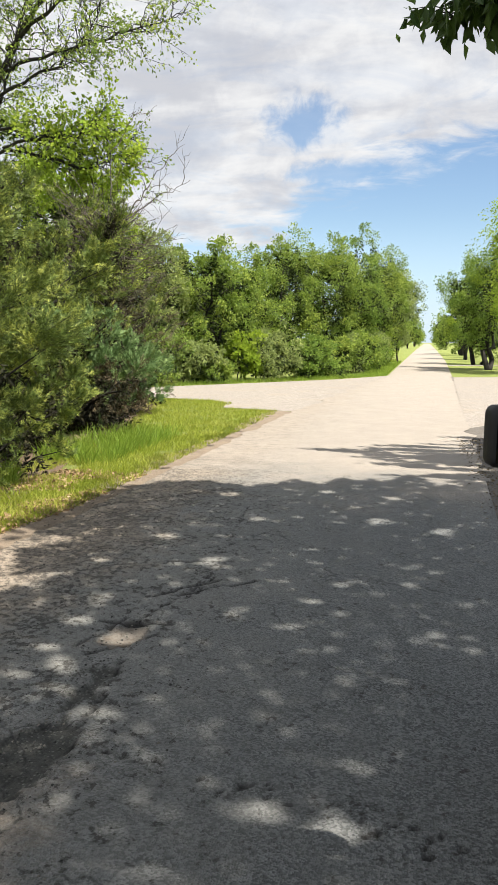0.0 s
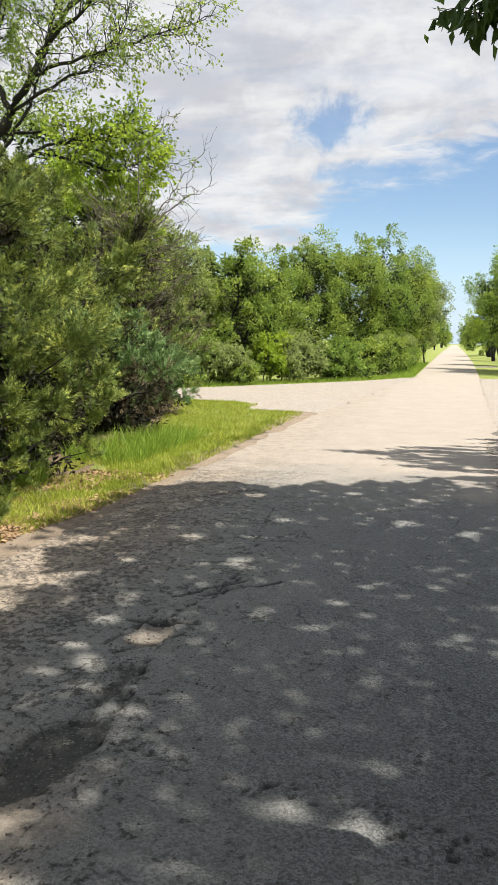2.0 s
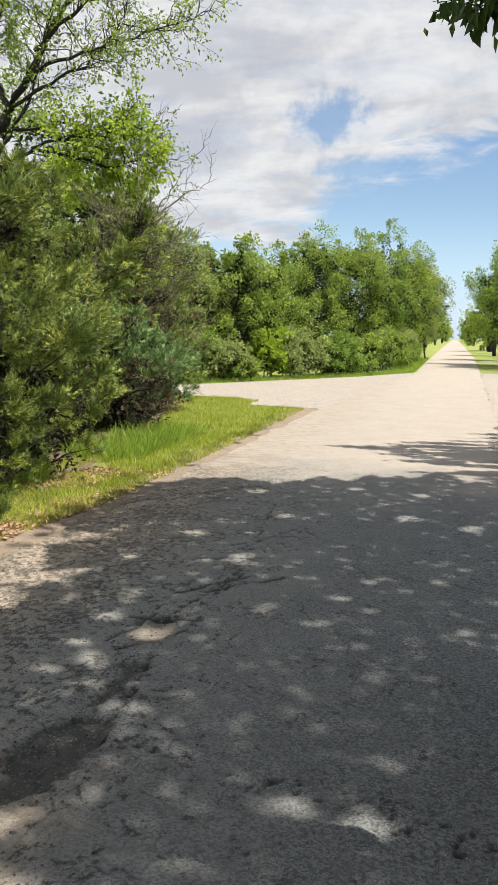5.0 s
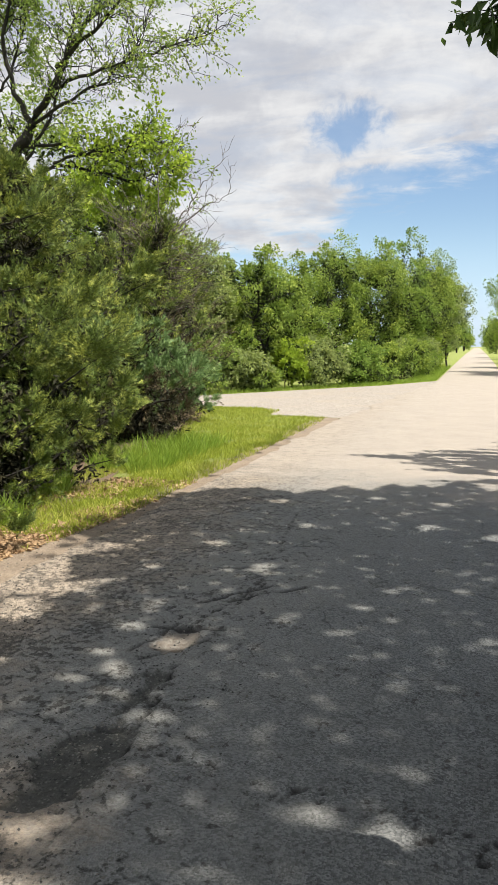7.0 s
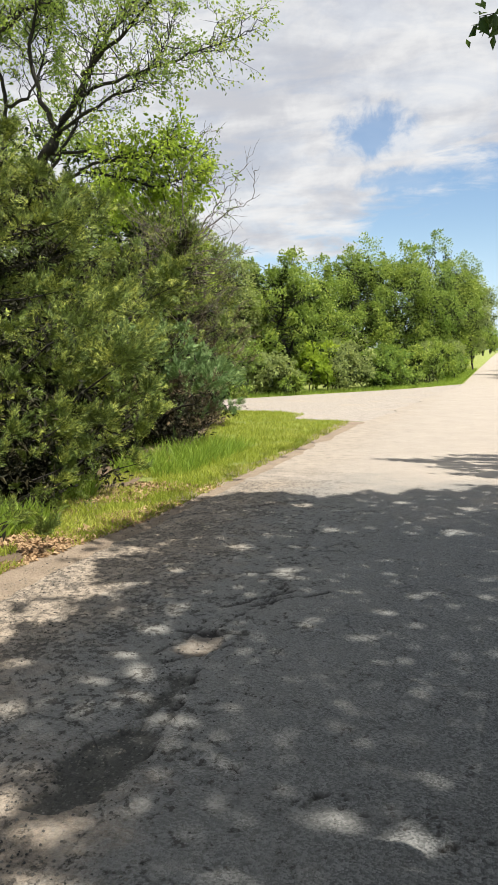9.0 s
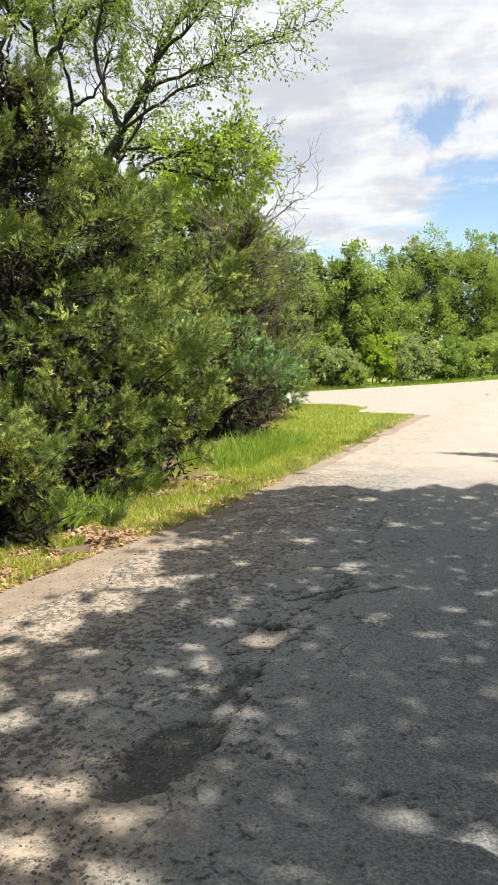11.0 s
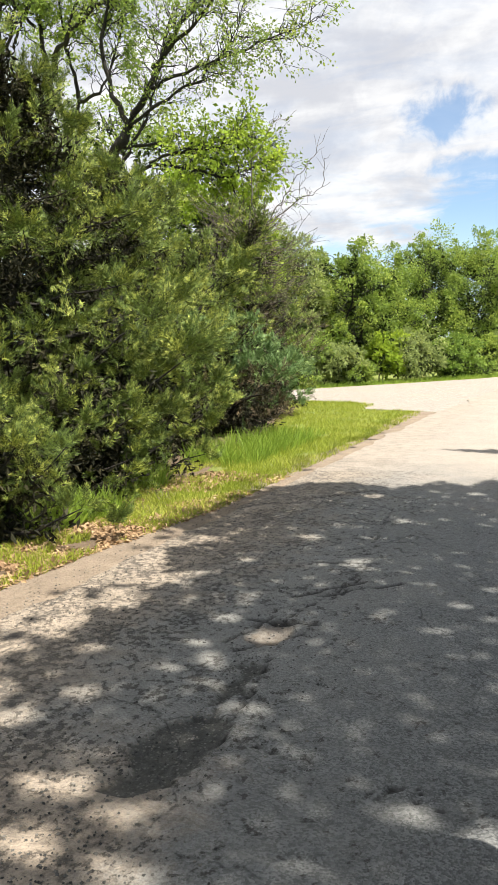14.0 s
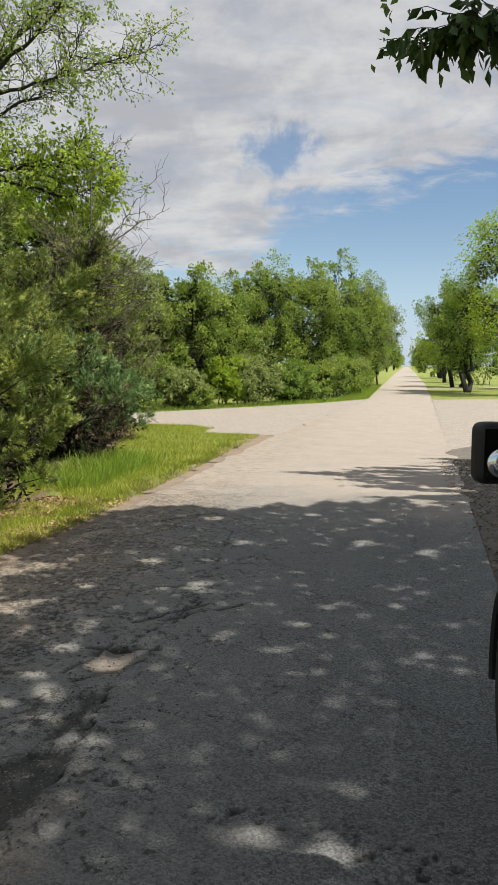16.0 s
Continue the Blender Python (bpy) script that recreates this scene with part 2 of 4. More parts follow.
CEDAR = make_foliage("cedar_sprays", rgb(0.034, 0.056, 0.013), rgb(0.155, 0.22, 0.042), rgb(0.46, 0.50, 0.10), 0.08, 0.6, 3.4)
JUNIPER = make_foliage("juniper_sprays", rgb(0.06, 0.11, 0.036), rgb(0.17, 0.275, 0.09), rgb(0.36, 0.47, 0.17), 0.06, 0.6, 1.1)
DEAD_SPRAY = make_foliage("dead_sprays", rgb(0.055, 0.042, 0.024), rgb(0.13, 0.10, 0.055), rgb(0.30, 0.23, 0.135), 0.1, 0.8)
LEAF_BRIGHT = make_foliage("bright_leaves", rgb(0.19, 0.29, 0.025), rgb(0.31, 0.43, 0.043), rgb(0.45, 0.55, 0.07), 0.55)
LEAF_MID = make_foliage("green_leaves", rgb(0.10, 0.17, 0.028), rgb(0.23, 0.335, 0.055), rgb(0.43, 0.51, 0.10), 0.46, 0.5, 0.6)
LEAF_DEEP = make_foliage("deep_green_leaves", rgb(0.10, 0.175, 0.03), rgb(0.20, 0.31, 0.05), rgb(0.35, 0.45, 0.085), 0.46, 0.5, 0.6)
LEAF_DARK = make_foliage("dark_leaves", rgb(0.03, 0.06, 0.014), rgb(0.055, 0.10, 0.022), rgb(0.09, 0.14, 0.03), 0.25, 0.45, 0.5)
LEAF_SAGE = make_foliage("grey_green_leaves", rgb(0.15, 0.20, 0.07), rgb(0.27, 0.34, 0.11), rgb(0.42, 0.48, 0.16), 0.5, 0.5, 0.7)
GRASS = make_foliage("grass_blades", rgb(0.20, 0.26, 0.025), rgb(0.34, 0.40, 0.045), rgb(0.50, 0.50, 0.11), 0.45, 0.6, 1.2)
GRASS_TALL = make_foliage("tall_grass_blades", rgb(0.14, 0.23, 0.025), rgb(0.25, 0.37, 0.045), rgb(0.38, 0.48, 0.08), 0.48, 0.55, 1.2)
LITTER = make_foliage("dry_leaves", rgb(0.22, 0.14, 0.075), rgb(0.38, 0.26, 0.15), rgb(0.52, 0.39, 0.23), 0.15, 0.8, 2.0)
# dead inner twigs, with the shade between boughs put into their near-black colour
INNER_SHADE = make_foliage("inner_shade_twigs", rgb(0.014, 0.015, 0.007), rgb(0.03, 0.03, 0.013), rgb(0.05, 0.045, 0.02), 0.0, 0.9)
# leaf colour darkened to stand for shade inside the crowns
INNER_SHADE_LEAF = make_foliage("inner_shade_leaves", rgb(0.025, 0.04, 0.010), rgb(0.05, 0.075, 0.018), rgb(0.08, 0.11, 0.03), 0.0, 0.9)
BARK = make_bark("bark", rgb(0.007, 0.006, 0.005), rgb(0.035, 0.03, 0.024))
BARK_BROWN = make_bark("grey_brown_bark", rgb(0.05, 0.042, 0.034), rgb(0.19, 0.16, 0.125))
BARK_GREY = make_bark("grey_bark", rgb(0.10, 0.09, 0.075), rgb(0.34, 0.30, 0.25))
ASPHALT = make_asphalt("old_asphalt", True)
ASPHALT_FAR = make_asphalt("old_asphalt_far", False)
GRAVEL, GROUND = make_gravel(), make_ground()
SOIL = make_soil("soil", rgb(0.13, 0.10, 0.07), rgb(0.37, 0.295, 0.22))
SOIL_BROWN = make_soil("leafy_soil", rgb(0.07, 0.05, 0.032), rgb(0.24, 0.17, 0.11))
SOIL_DARK = make_soil("dark_soil", rgb(0.08, 0.073, 0.064), rgb(0.22, 0.20, 0.175))


# ---- mesh helpers ----
def fast_mesh(name, verts, faces, mat, smooth=False):
    """A mesh from an array of points and an array of faces that all have as many corners."""
    verts, faces = np.asarray(verts, np.float32), np.asarray(faces, np.int32)
    me = bpy.data.meshes.new(name)
    me.vertices.add(len(verts))
    me.vertices.foreach_set("co", verts.ravel())
    count, corners = faces.shape
    me.loops.add(count * corners)
    me.loops.foreach_set("vertex_index", faces.ravel())
    me.polygons.add(count)
    me.polygons.foreach_set("loop_start", np.arange(0, count * corners, corners, dtype=np.int32))
    me.polygons.foreach_set("use_smooth", np.full(count, smooth))
    me.update(calc_edges=True)
    me.materials.append(mat)
    return me


def child(name, me, parent, label=""):
    ob = new(name, me)
    ob.parent = parent
    return tagged(ob, label)


def part(name, bm, mat, parent, label=""):
    me = bpy.data.meshes.new(name)
    bm.to_mesh(me)
    bm.free()
    me.materials.append(mat)
    for f in me.polygons:
        f.use_smooth = True
    me.set_sharp_from_angle(angle=radians(38))
    return child(name, me, parent, label)


def thing(name, x, y, z, label, category, group="", kind=""):
    ob = new(name)
    ob.location = (x, y, z)
    ob.empty_display_size = 0.2
    return tagged(ob, label, category, group, kind)


def unit(v):
    return v / np.maximum(np.linalg.norm(v, axis=-1, keepdims=True), 1e-6)


def leaf_mesh(name, rng, at, out, size, mat, slim=0.5, fold=0.25, flat=0.0):
    """One folded four-cornered leaf at each point, its tip along out."""
    n = len(at)
    out = unit(out)
    spin = unit(rng.normal(size=(n, 3)) + flat * np.array([0, 0, 1.0]))
    side = unit(np.cross(out, spin))
    up = np.cross(side, out)
    size = np.asarray(size)[:, None]
    mid = at + out * size * 0.45
    v = np.stack([at, mid + side * size * slim * 0.5 + up * size * fold * 0.4, at + out * size - up * size * fold * 0.3, mid - side * size * slim * 0.5 + up * size * fold * 0.4], 1).reshape(-1, 3)
    return fast_mesh(name, v, np.arange(4 * n).reshape(n, 4), mat)


def tube_arrays(path, radii, sides=6):
    path, radii = np.asarray(path, float), np.asarray(radii, float)
    along = unit(np.gradient(path, axis=0))
    ref = np.where(np.abs(along[:, 2:3]) > 0.9, [[1.0, 0, 0]], [[0, 0, 1.0]])
    u = unit(np.cross(along, ref))
    w = np.cross(along, u)
    a = np.linspace(0, 2 * np.pi, sides, endpoint=False)
    ring = path[:, None] + radii[:, None, None] * (np.cos(a)[None, :, None] * u[:, None] + np.sin(a)[None, :, None] * w[:, None])
    i, j = np.meshgrid(np.arange(len(path) - 1), np.arange(sides), indexing="ij")
    k = (j + 1) % sides
    faces = np.stack([i * sides + j, i * sides + k, (i + 1) * sides + k, (i + 1) * sides + j], -1).reshape(-1, 4)
    return ring.reshape(-1, 3), faces


def tubes_mesh(name, tubes, mat, sides=6):
    verts, faces, base = [], [], 0
    for path, radii in tubes:
        v, f = tube_arrays(path, radii, sides)
        verts.append(v), faces.append(f + base)
        base += len(v)
    return fast_mesh(name, np.concatenate(verts), np.concatenate(faces), mat, True)


def bend(rng, a, b, lift, wobble, count=7):
    """A bowed, slightly crooked way from a to b."""
    s = np.linspace(0, 1, count)[:, None]
    a, b = np.asarray(a, float), np.asarray(b, float)
    p = a + (b - a) * s + np.array([0, 0, lift]) * np.sin(np.pi * s)
    kinks = rng.normal(size=(count, 3)) * wobble * np.linalg.norm(b - a)
    kinks[0] = kinks[-1] = 0
    return p + kinks


def broadleaf(x, y, height, spread, mat, leaves, leaf=0.16, seed=0, bare=0.25, clumps=70, trunk=0.14, stems=1, name="tree", label="", group="", lean=(0, 0), bark=None, clump=0.17, slim=0.55):
    """A leafy tree or shrub: trunk or stems, limbs out to every clump of leaves, and a ragged crown of single leaves."""
    rng = np.random.default_rng(seed)
    top = thing(name, x, y, 0, label, "tree" if name == "tree" else "shrub", group)
    low = height * bare
    # clump centres, most of them near the outside of an uneven egg
    d = unit(rng.normal(size=(clumps, 3)))
    r = rng.uniform(0.35, 1.0, clumps) ** 0.45
    swell = 1 + 0.22 * np.sin(3 * np.arctan2(d[:, 1], d[:, 0]) + seed) + 0.15 * np.sin(5 * d[:, 2] + 2 * seed)
    half = (height - low) / 2
    centre = np.array([lean[0], lean[1], low + half])
    at = centre + d * (r * swell)[:, None] * np.array([spread, spread, half]) * 0.88
    at[:, 2] = np.clip(at[:, 2], low * 0.7, height - 0.1)
    tubes, forks = [], []
    for s in range(stems):
        foot = np.array([rng.normal() * 0.25, rng.normal() * 0.25, 0]) * (stems > 1)
        head = np.array([lean[0], lean[1], low + half]) + np.array([rng.normal() * spread * 0.14, rng.normal() * spread * 0.14, half * 0.55])
        way = bend(rng, foot, head, 0, 0.03, 9)
        thick = trunk * (1 if stems == 1 else 0.6)
        tubes.append((way, np.linspace(thick, thick * 0.25, 9)))
        forks.append((way, thick))
    for c in at:
        way, thick = forks[rng.integers(len(forks))]
        k = int(np.clip(np.searchsorted(way[:, 2], c[2] - 0.35 * np.linalg.norm(c[:2] - centre[:2])), 2, 7))
        size = thick * (0.42 - 0.035 * k)
        tubes.append((bend(rng, way[k], c, 0.06 * height * rng.uniform(-0.2, 1), 0.05, 6), np.linspace(size, 0.008, 6)))
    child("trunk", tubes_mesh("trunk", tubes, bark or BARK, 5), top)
    which = rng.integers(0, clumps, leaves)
    size = rng.uniform(0.6, 1.5, clumps)[which] * clump * (spread + half) * 0.5
    tufts = unit(rng.normal(size=(clumps, 7, 3)) + np.array([0, 0, 0.25])) * rng.uniform(0.4, 1.1, (clumps, 7, 1)) * np.array([1, 1, 0.95])
    pick = rng.integers(0, 7, leaves)
    jit = tufts[which, pick] * size[:, None] + unit(rng.normal(size=(leaves, 3))) * (rng.uniform(0.1, 1, leaves) ** 0.5 * size * 0.55)[:, None]
    spot = at[which] + jit
    spot[:, 2] = np.maximum(spot[:, 2], 0.05)
    out = unit(jit) + rng.normal(size=(leaves, 3)) * 0.7 + np.array([0, 0, -0.15])
    child("crown", leaf_mesh("crown", rng, spot, out, rng.uniform(0.6, 1.25, leaves) * leaf, mat, slim, 0.25, 1.5), top)
    # dark-coloured leaves behind each clump, painting the crown's inner shade
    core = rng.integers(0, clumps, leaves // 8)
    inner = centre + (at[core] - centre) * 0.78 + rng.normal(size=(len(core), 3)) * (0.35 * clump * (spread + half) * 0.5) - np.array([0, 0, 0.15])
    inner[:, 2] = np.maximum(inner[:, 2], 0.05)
    child("inner_shade_foliage", leaf_mesh("inner_shade_foliage", rng, inner, rng.normal(size=(len(core), 3)), rng.uniform(1.0, 2.0, len(core)) * leaf, INNER_SHADE_LEAF, 0.5, 0.3), top, "inner leaves and twigs coloured dark as crown shade")
    return top


def spray_template(rng, blades=8):
    """A feathery conifer spray of unit length along x: narrow tapering blades off both sides of a stem, and one at its end."""
    v = []
    for k in range(blades):
        s = 0.05 + 0.72 * k / blades
        sign = 1 if k % 2 else -1
        turn = sign * rng.uniform(0.45, 0.95)
        long = rng.uniform(0.40, 0.58) * (1.05 - 0.5 * s)
        lift = rng.normal() * 0.22
        v += [(s - 0.055, 0, 0), (s + 0.075, 0, 0.02), (s + long * math.cos(turn), long * math.sin(turn), lift * long + 0.04)]
    v += [(0.70, -0.05, 0), (0.70, 0.05, 0), (1.08, 0, 0.05)]
    return np.array(v, float)


def sprays_mesh(name, rng, at, out, size, mat, blades=8):
    n = len(at)
    kinds = [spray_template(rng, blades) for _ in range(6)]
    tmpl = np.stack(kinds)[rng.integers(0, 6, n)]
    out = unit(out)
    side = unit(np.cross(out, unit(rng.normal(size=(n, 3)) * 0.8 + np.array([0, 0, 1.0]))))
    up = np.cross(side, out)
    size = np.asarray(size)[:, None, None]
    v = at[:, None] + size * (tmpl[:, :, :1] * out[:, None] + tmpl[:, :, 1:2] * side[:, None] + tmpl[:, :, 2:] * up[:, None])
    v = v.reshape(-1, 3)
    return fast_mesh(name, v, np.arange(len(v)).reshape(-1, 3), mat)


def conifer(x, y, height, spread, mat, sprays, size=0.16, seed=0, name="tree", label="", group="", blunt=0.8, dead=0.0, category="tree", foot=0.12, boughs=70, twigs=0, plume=0.42):
    """A cedar or juniper: boughs that climb outwards from the stem, each ending in a plume of feathery sprays, with a
    core coloured near-black as shade in the gaps between.
    """
    rng = np.random.default_rng(seed)
    top = thing(name, x, y, 0, label, category, group)
    stem = bend(rng, (0, 0, 0), (rng.normal() * 0.15, rng.normal() * 0.15, height * 0.95), 0, 0.015, 9)
    tubes = [(stem, np.linspace(0.025 * height + 0.02, 0.012, 9))]
    ends, starts = [], []
    for k in range(boughs):
        s = foot + (0.99 - foot) * ((k + rng.uniform()) / boughs)
        turn = k * 2.39996 + rng.normal() * 0.35
        reach = spread * max(0.12, 1 - s) ** blunt * rng.uniform(0.55, 1.22) * (1 + 0.2 * math.sin(3 * turn + seed)) * min(1.0, 0.70 + s * 1.5)
        a = np.array([np.interp(s * 0.95, np.linspace(0, 1, 9), stem[:, i]) for i in range(3)])
        a[2] = max(s * height * 0.92 - 0.25 * reach, 0.06)
        b = a + np.array([math.cos(turn) * reach, math.sin(turn) * reach, reach * rng.uniform(0.05, 0.6) + 0.12])
        tubes.append((bend(rng, a, b, -0.05 * reach, 0.03, 5), np.linspace(0.012 + 0.012 * reach, 0.004, 5)))
        starts.append(a), ends.append(b)
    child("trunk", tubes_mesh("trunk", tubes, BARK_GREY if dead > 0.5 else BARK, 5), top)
    if twigs:
        bare = []
        for k in range(twigs):
            s = rng.uniform(0.25, 1.0)
            turn = rng.uniform(0, 2 * math.pi)
            a = np.array([math.cos(turn) * 0.2, math.sin(turn) * 0.2, s * height * 0.92])
            long = rng.uniform(0.5, 1.0) * spread * (1.25 - 0.5 * s)
            b = a + np.array([math.cos(turn) * long, math.sin(turn) * long, long * rng.uniform(-0.1, 0.9)])
            way = bend(rng, a, b, -0.12 * long, 0.05, 7)
            bare.append((way, np.linspace(0.016, 0.004, 7)))
            for q in range(5):
                i = rng.integers(2, 6)
                side = way[i] + unit(rng.normal(size=3) + unit(b - a) * 1.2) * rng.uniform(0.2, 0.55)
                bare.append((bend(rng, way[i], side, 0.02, 0.06, 4), np.linspace(0.006, 0.002, 4)))
        child("bare_twig", tubes_mesh("bare_twig", bare, BARK_BROWN, 3), top, "tangle of bare grey-brown twigs")
    starts, ends = np.array(starts), np.array(ends)
    reach = np.linalg.norm(ends - starts, axis=1)
    way = unit(ends - starts)
    # every bough carries separate tufts, at its end and further in; each tuft is a fan of plumes that turn up at their ends
    per = 20
    count = max(boughs, sprays // per)
    weight = (reach + 0.2) ** 1.4 * rng.uniform(0.5, 1.0, boughs)
    which = rng.choice(boughs, count, p=weight / weight.sum())
    lobes = ends[:, None] - way[:, None] * (np.array([0.0, 0.24, 0.46, 0.66])[None] * reach[:, None])[..., None]
    lobes[:, 1:] += rng.normal(size=(boughs, 3, 3)) * np.array([1, 1, 0.55]) * (0.16 * reach + 0.04)[:, None, None]
    pick = rng.choice(4, count, p=(0.50, 0.29, 0.14, 0.07))
    round_it = unit(rng.normal(size=(count, 3)) * np.array([1, 1, 0.7]) + np.array([0, 0, 0.35]))
    aim_out = unit(way[which] * 0.75 + round_it * 0.9 + np.array([0, 0, 0.12]))
    long = plume * rng.uniform(0.55, 1.25, count) * np.clip(0.5 + 0.3 * reach[which], 0.5, 1.1)
    root = lobes[which, pick] - way[which] * (0.4 * long)[:, None] + round_it * (0.22 * long)[:, None]
    s = np.tile(np.linspace(0.0, 1.0, per), (count, 1)) + rng.normal(size=(count, per)) * 0.03
    ring = unit(rng.normal(size=(count, per, 3)) + np.array([0, 0, 0.25]))
    fat = (0.20 * (1.05 - s) * (0.35 + s))[..., None] * long[:, None, None]
    spot = root[:, None] + aim_out[:, None] * (s * long[:, None])[..., None] + np.array([0, 0, 0.16]) * (s * s * long[:, None])[..., None] + ring * fat
    out = aim_out[:, None] * 0.9 + ring * (0.85 - 0.45 * s)[..., None] + np.array([0, 0, 0.12])
    scale = size * rng.uniform(0.75, 1.25, (count, per)) * (1.12 - 0.35 * s)
    spot, out, scale = spot.reshape(-1, 3), out.reshape(-1, 3), scale.ravel()
    spot[:, 2] = np.maximum(spot[:, 2], 0.05)
    if dead:
        brown = (root[:, 2] + rng.normal(size=count) * 0.07 * height < dead * height) & (rng.uniform(0, 1, count) < 0.85)
        low = np.repeat(brown, per)
        child("dead_foliage", sprays_mesh("dead_foliage", rng, spot[low][::2], out[low][::2], scale[low][::2], DEAD_SPRAY, 6), top, "dry brown lower foliage")
        spot, out, scale = spot[~low], out[~low], scale[~low]
    child("foliage", sprays_mesh("foliage", rng, spot, out, scale, mat, 7), top)
    # inner twigs coloured near-black so that the gaps read as deep shade
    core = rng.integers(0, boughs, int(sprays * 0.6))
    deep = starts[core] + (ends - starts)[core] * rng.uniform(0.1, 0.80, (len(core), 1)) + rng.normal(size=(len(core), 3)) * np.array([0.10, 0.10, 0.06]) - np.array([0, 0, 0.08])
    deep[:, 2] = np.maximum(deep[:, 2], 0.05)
    child("inner_shade_foliage", leaf_mesh("inner_shade_foliage", rng, deep, rng.normal(size=(len(core), 3)), rng.uniform(0.06, 0.125, len(core)), INNER_SHADE, 0.36, 0.3), top, "dead inner foliage coloured near-black as shade between the tufts")
    return top


def limbed_tree(x, y, limbs, mat, label, seed, leaf=0.105, leaves_per=6, side=1.5, group="tall trees behind the cedars", bark=None):
    """An open tree on given limbs, each a row of (x, height): side branches and twigs grow off them, with leaves towards the ends."""
    rng = np.random.default_rng(seed)
    top = thing("tree", x, y, 0, label, "tree", group)
    tubes, spots, outs = [], [], []
    for k, (depth, thick, row) in enumerate(limbs):
        pts = np.array([(a - x, depth * i / max(1, len(row) - 1), h) for i, (a, h) in enumerate(row)], float)
        s = np.linspace(0, len(row) - 1, 16)
        way = np.stack([np.interp(s, np.arange(len(row)), pts[:, i]) for i in range(3)], 1)
        for _ in range(2):
            way[1:-1] = (way[:-2] + 2 * way[1:-1] + way[2:]) / 4
        way[1:-1] += rng.normal(size=(14, 3)) * 0.035
        tubes.append((way, np.linspace(thick, thick * (0.6 if k == 0 else 0.2), 16)))
        if k == 0:
            continue
        for i in range(3, 16) if leaves_per else range(4, 16, 3):
            for _ in range((3 if i > 5 else 1) if leaves_per else 1):
                ahead = unit(way[min(i + 1, 15)] - way[i - 1])
                grow = unit(ahead * 0.8 + unit(rng.normal(size=3)) * 0.9 + np.array([0, 0, 0.15]))
                long = side * rng.uniform(0.35, 1.0)
                b = way[i] + grow * long
                sub = bend(rng, way[i], b, 0.05, 0.05, 6)
                tubes.append((sub, np.linspace(thick * 0.16 + 0.006, 0.004, 6)))
                for j in range(2, 6):
                    for _ in range(2 if leaves_per else 1):
                        w = unit(grow + unit(rng.normal(size=3)) * 1.0 + np.array([0, 0, -0.1]))
                        c = sub[j] + w * rng.uniform(0.2, 0.5)
                        tubes.append((np.stack([sub[j], (sub[j] + c) / 2 + rng.normal(size=3) * 0.02, c]), np.array([0.006, 0.004, 0.002])))
                        if leaves_per and j < (3 if i > 5 else 4):
                            continue
                        q = rng.uniform(0.45, 1.15, (leaves_per, 1))
                        spots.append(sub[j] + (c - sub[j]) * q + rng.normal(size=(leaves_per, 3)) * 0.07)
                        outs.append(w + rng.normal(size=(leaves_per, 3)) * 0.7 + np.array([0, 0, -0.3]))
    child("trunk", tubes_mesh("trunk", tubes, bark or BARK, 4), top)
    if not leaves_per:
        return top
    at = np.concatenate(spots)
    child("crown", leaf_mesh("crown", rng, at, np.concatenate(outs), rng.uniform(0.6, 1.25, len(at)) * leaf, mat, 0.58, 0.2, 1.5), top)
    return top


# ---- the ground ----
def sheet(name, near, far, z, mat):
    """A flat sheet between two edges, each a row of (x, y) points with the same number of points."""
    v = [(x, y, z) for x, y in near] + [(x, y, z) for x, y in far]
    k = len(near)
    me = bpy.data.meshes.new(name)
    me.from_pydata(v, [], [(i, i + 1, k + i + 1, k + i) for i in range(k - 1)])
    me.materials.append(mat)
    return tagged(new(name, me), kind="structure")


def ragged(rng, a, b, count, rough):
    """Points from a to b with an uneven line."""
    s = np.linspace(0, 1, count)
    wob = np.convolve(rng.normal(size=count + 4), np.ones(5) / 5, "valid") * rough
    return [(a[0] + (b[0] - a[0]) * q + w, a[1] + (b[1] - a[1]) * q) for q, w in zip(s, wob)]


tagged(sheet("ground", [(-1500, -1500), (1500, -1500)], [(-1500, 2500), (1500, 2500)], -0.03, GROUND), "mown and rough green grass beside the road", "ground")

LEFT_EDGE = ((-40, -3.2), (1.6, -3.15), (9.6, -3.0), (17, -2.95), (38, -1.75), (70, -1.9), (170, -2.3), (900, -3.2))
RIGHT_EDGE = ((-40, 0.6), (1.6, 0.6), (9.6, 0.75), (17, 0.85), (38, 1.2), (70, 1.6), (170, 1.9), (900, 2.6))


def edge_at(edge, y):
    return np.interp(y, [p[0] for p in edge], [p[1] for p in edge])


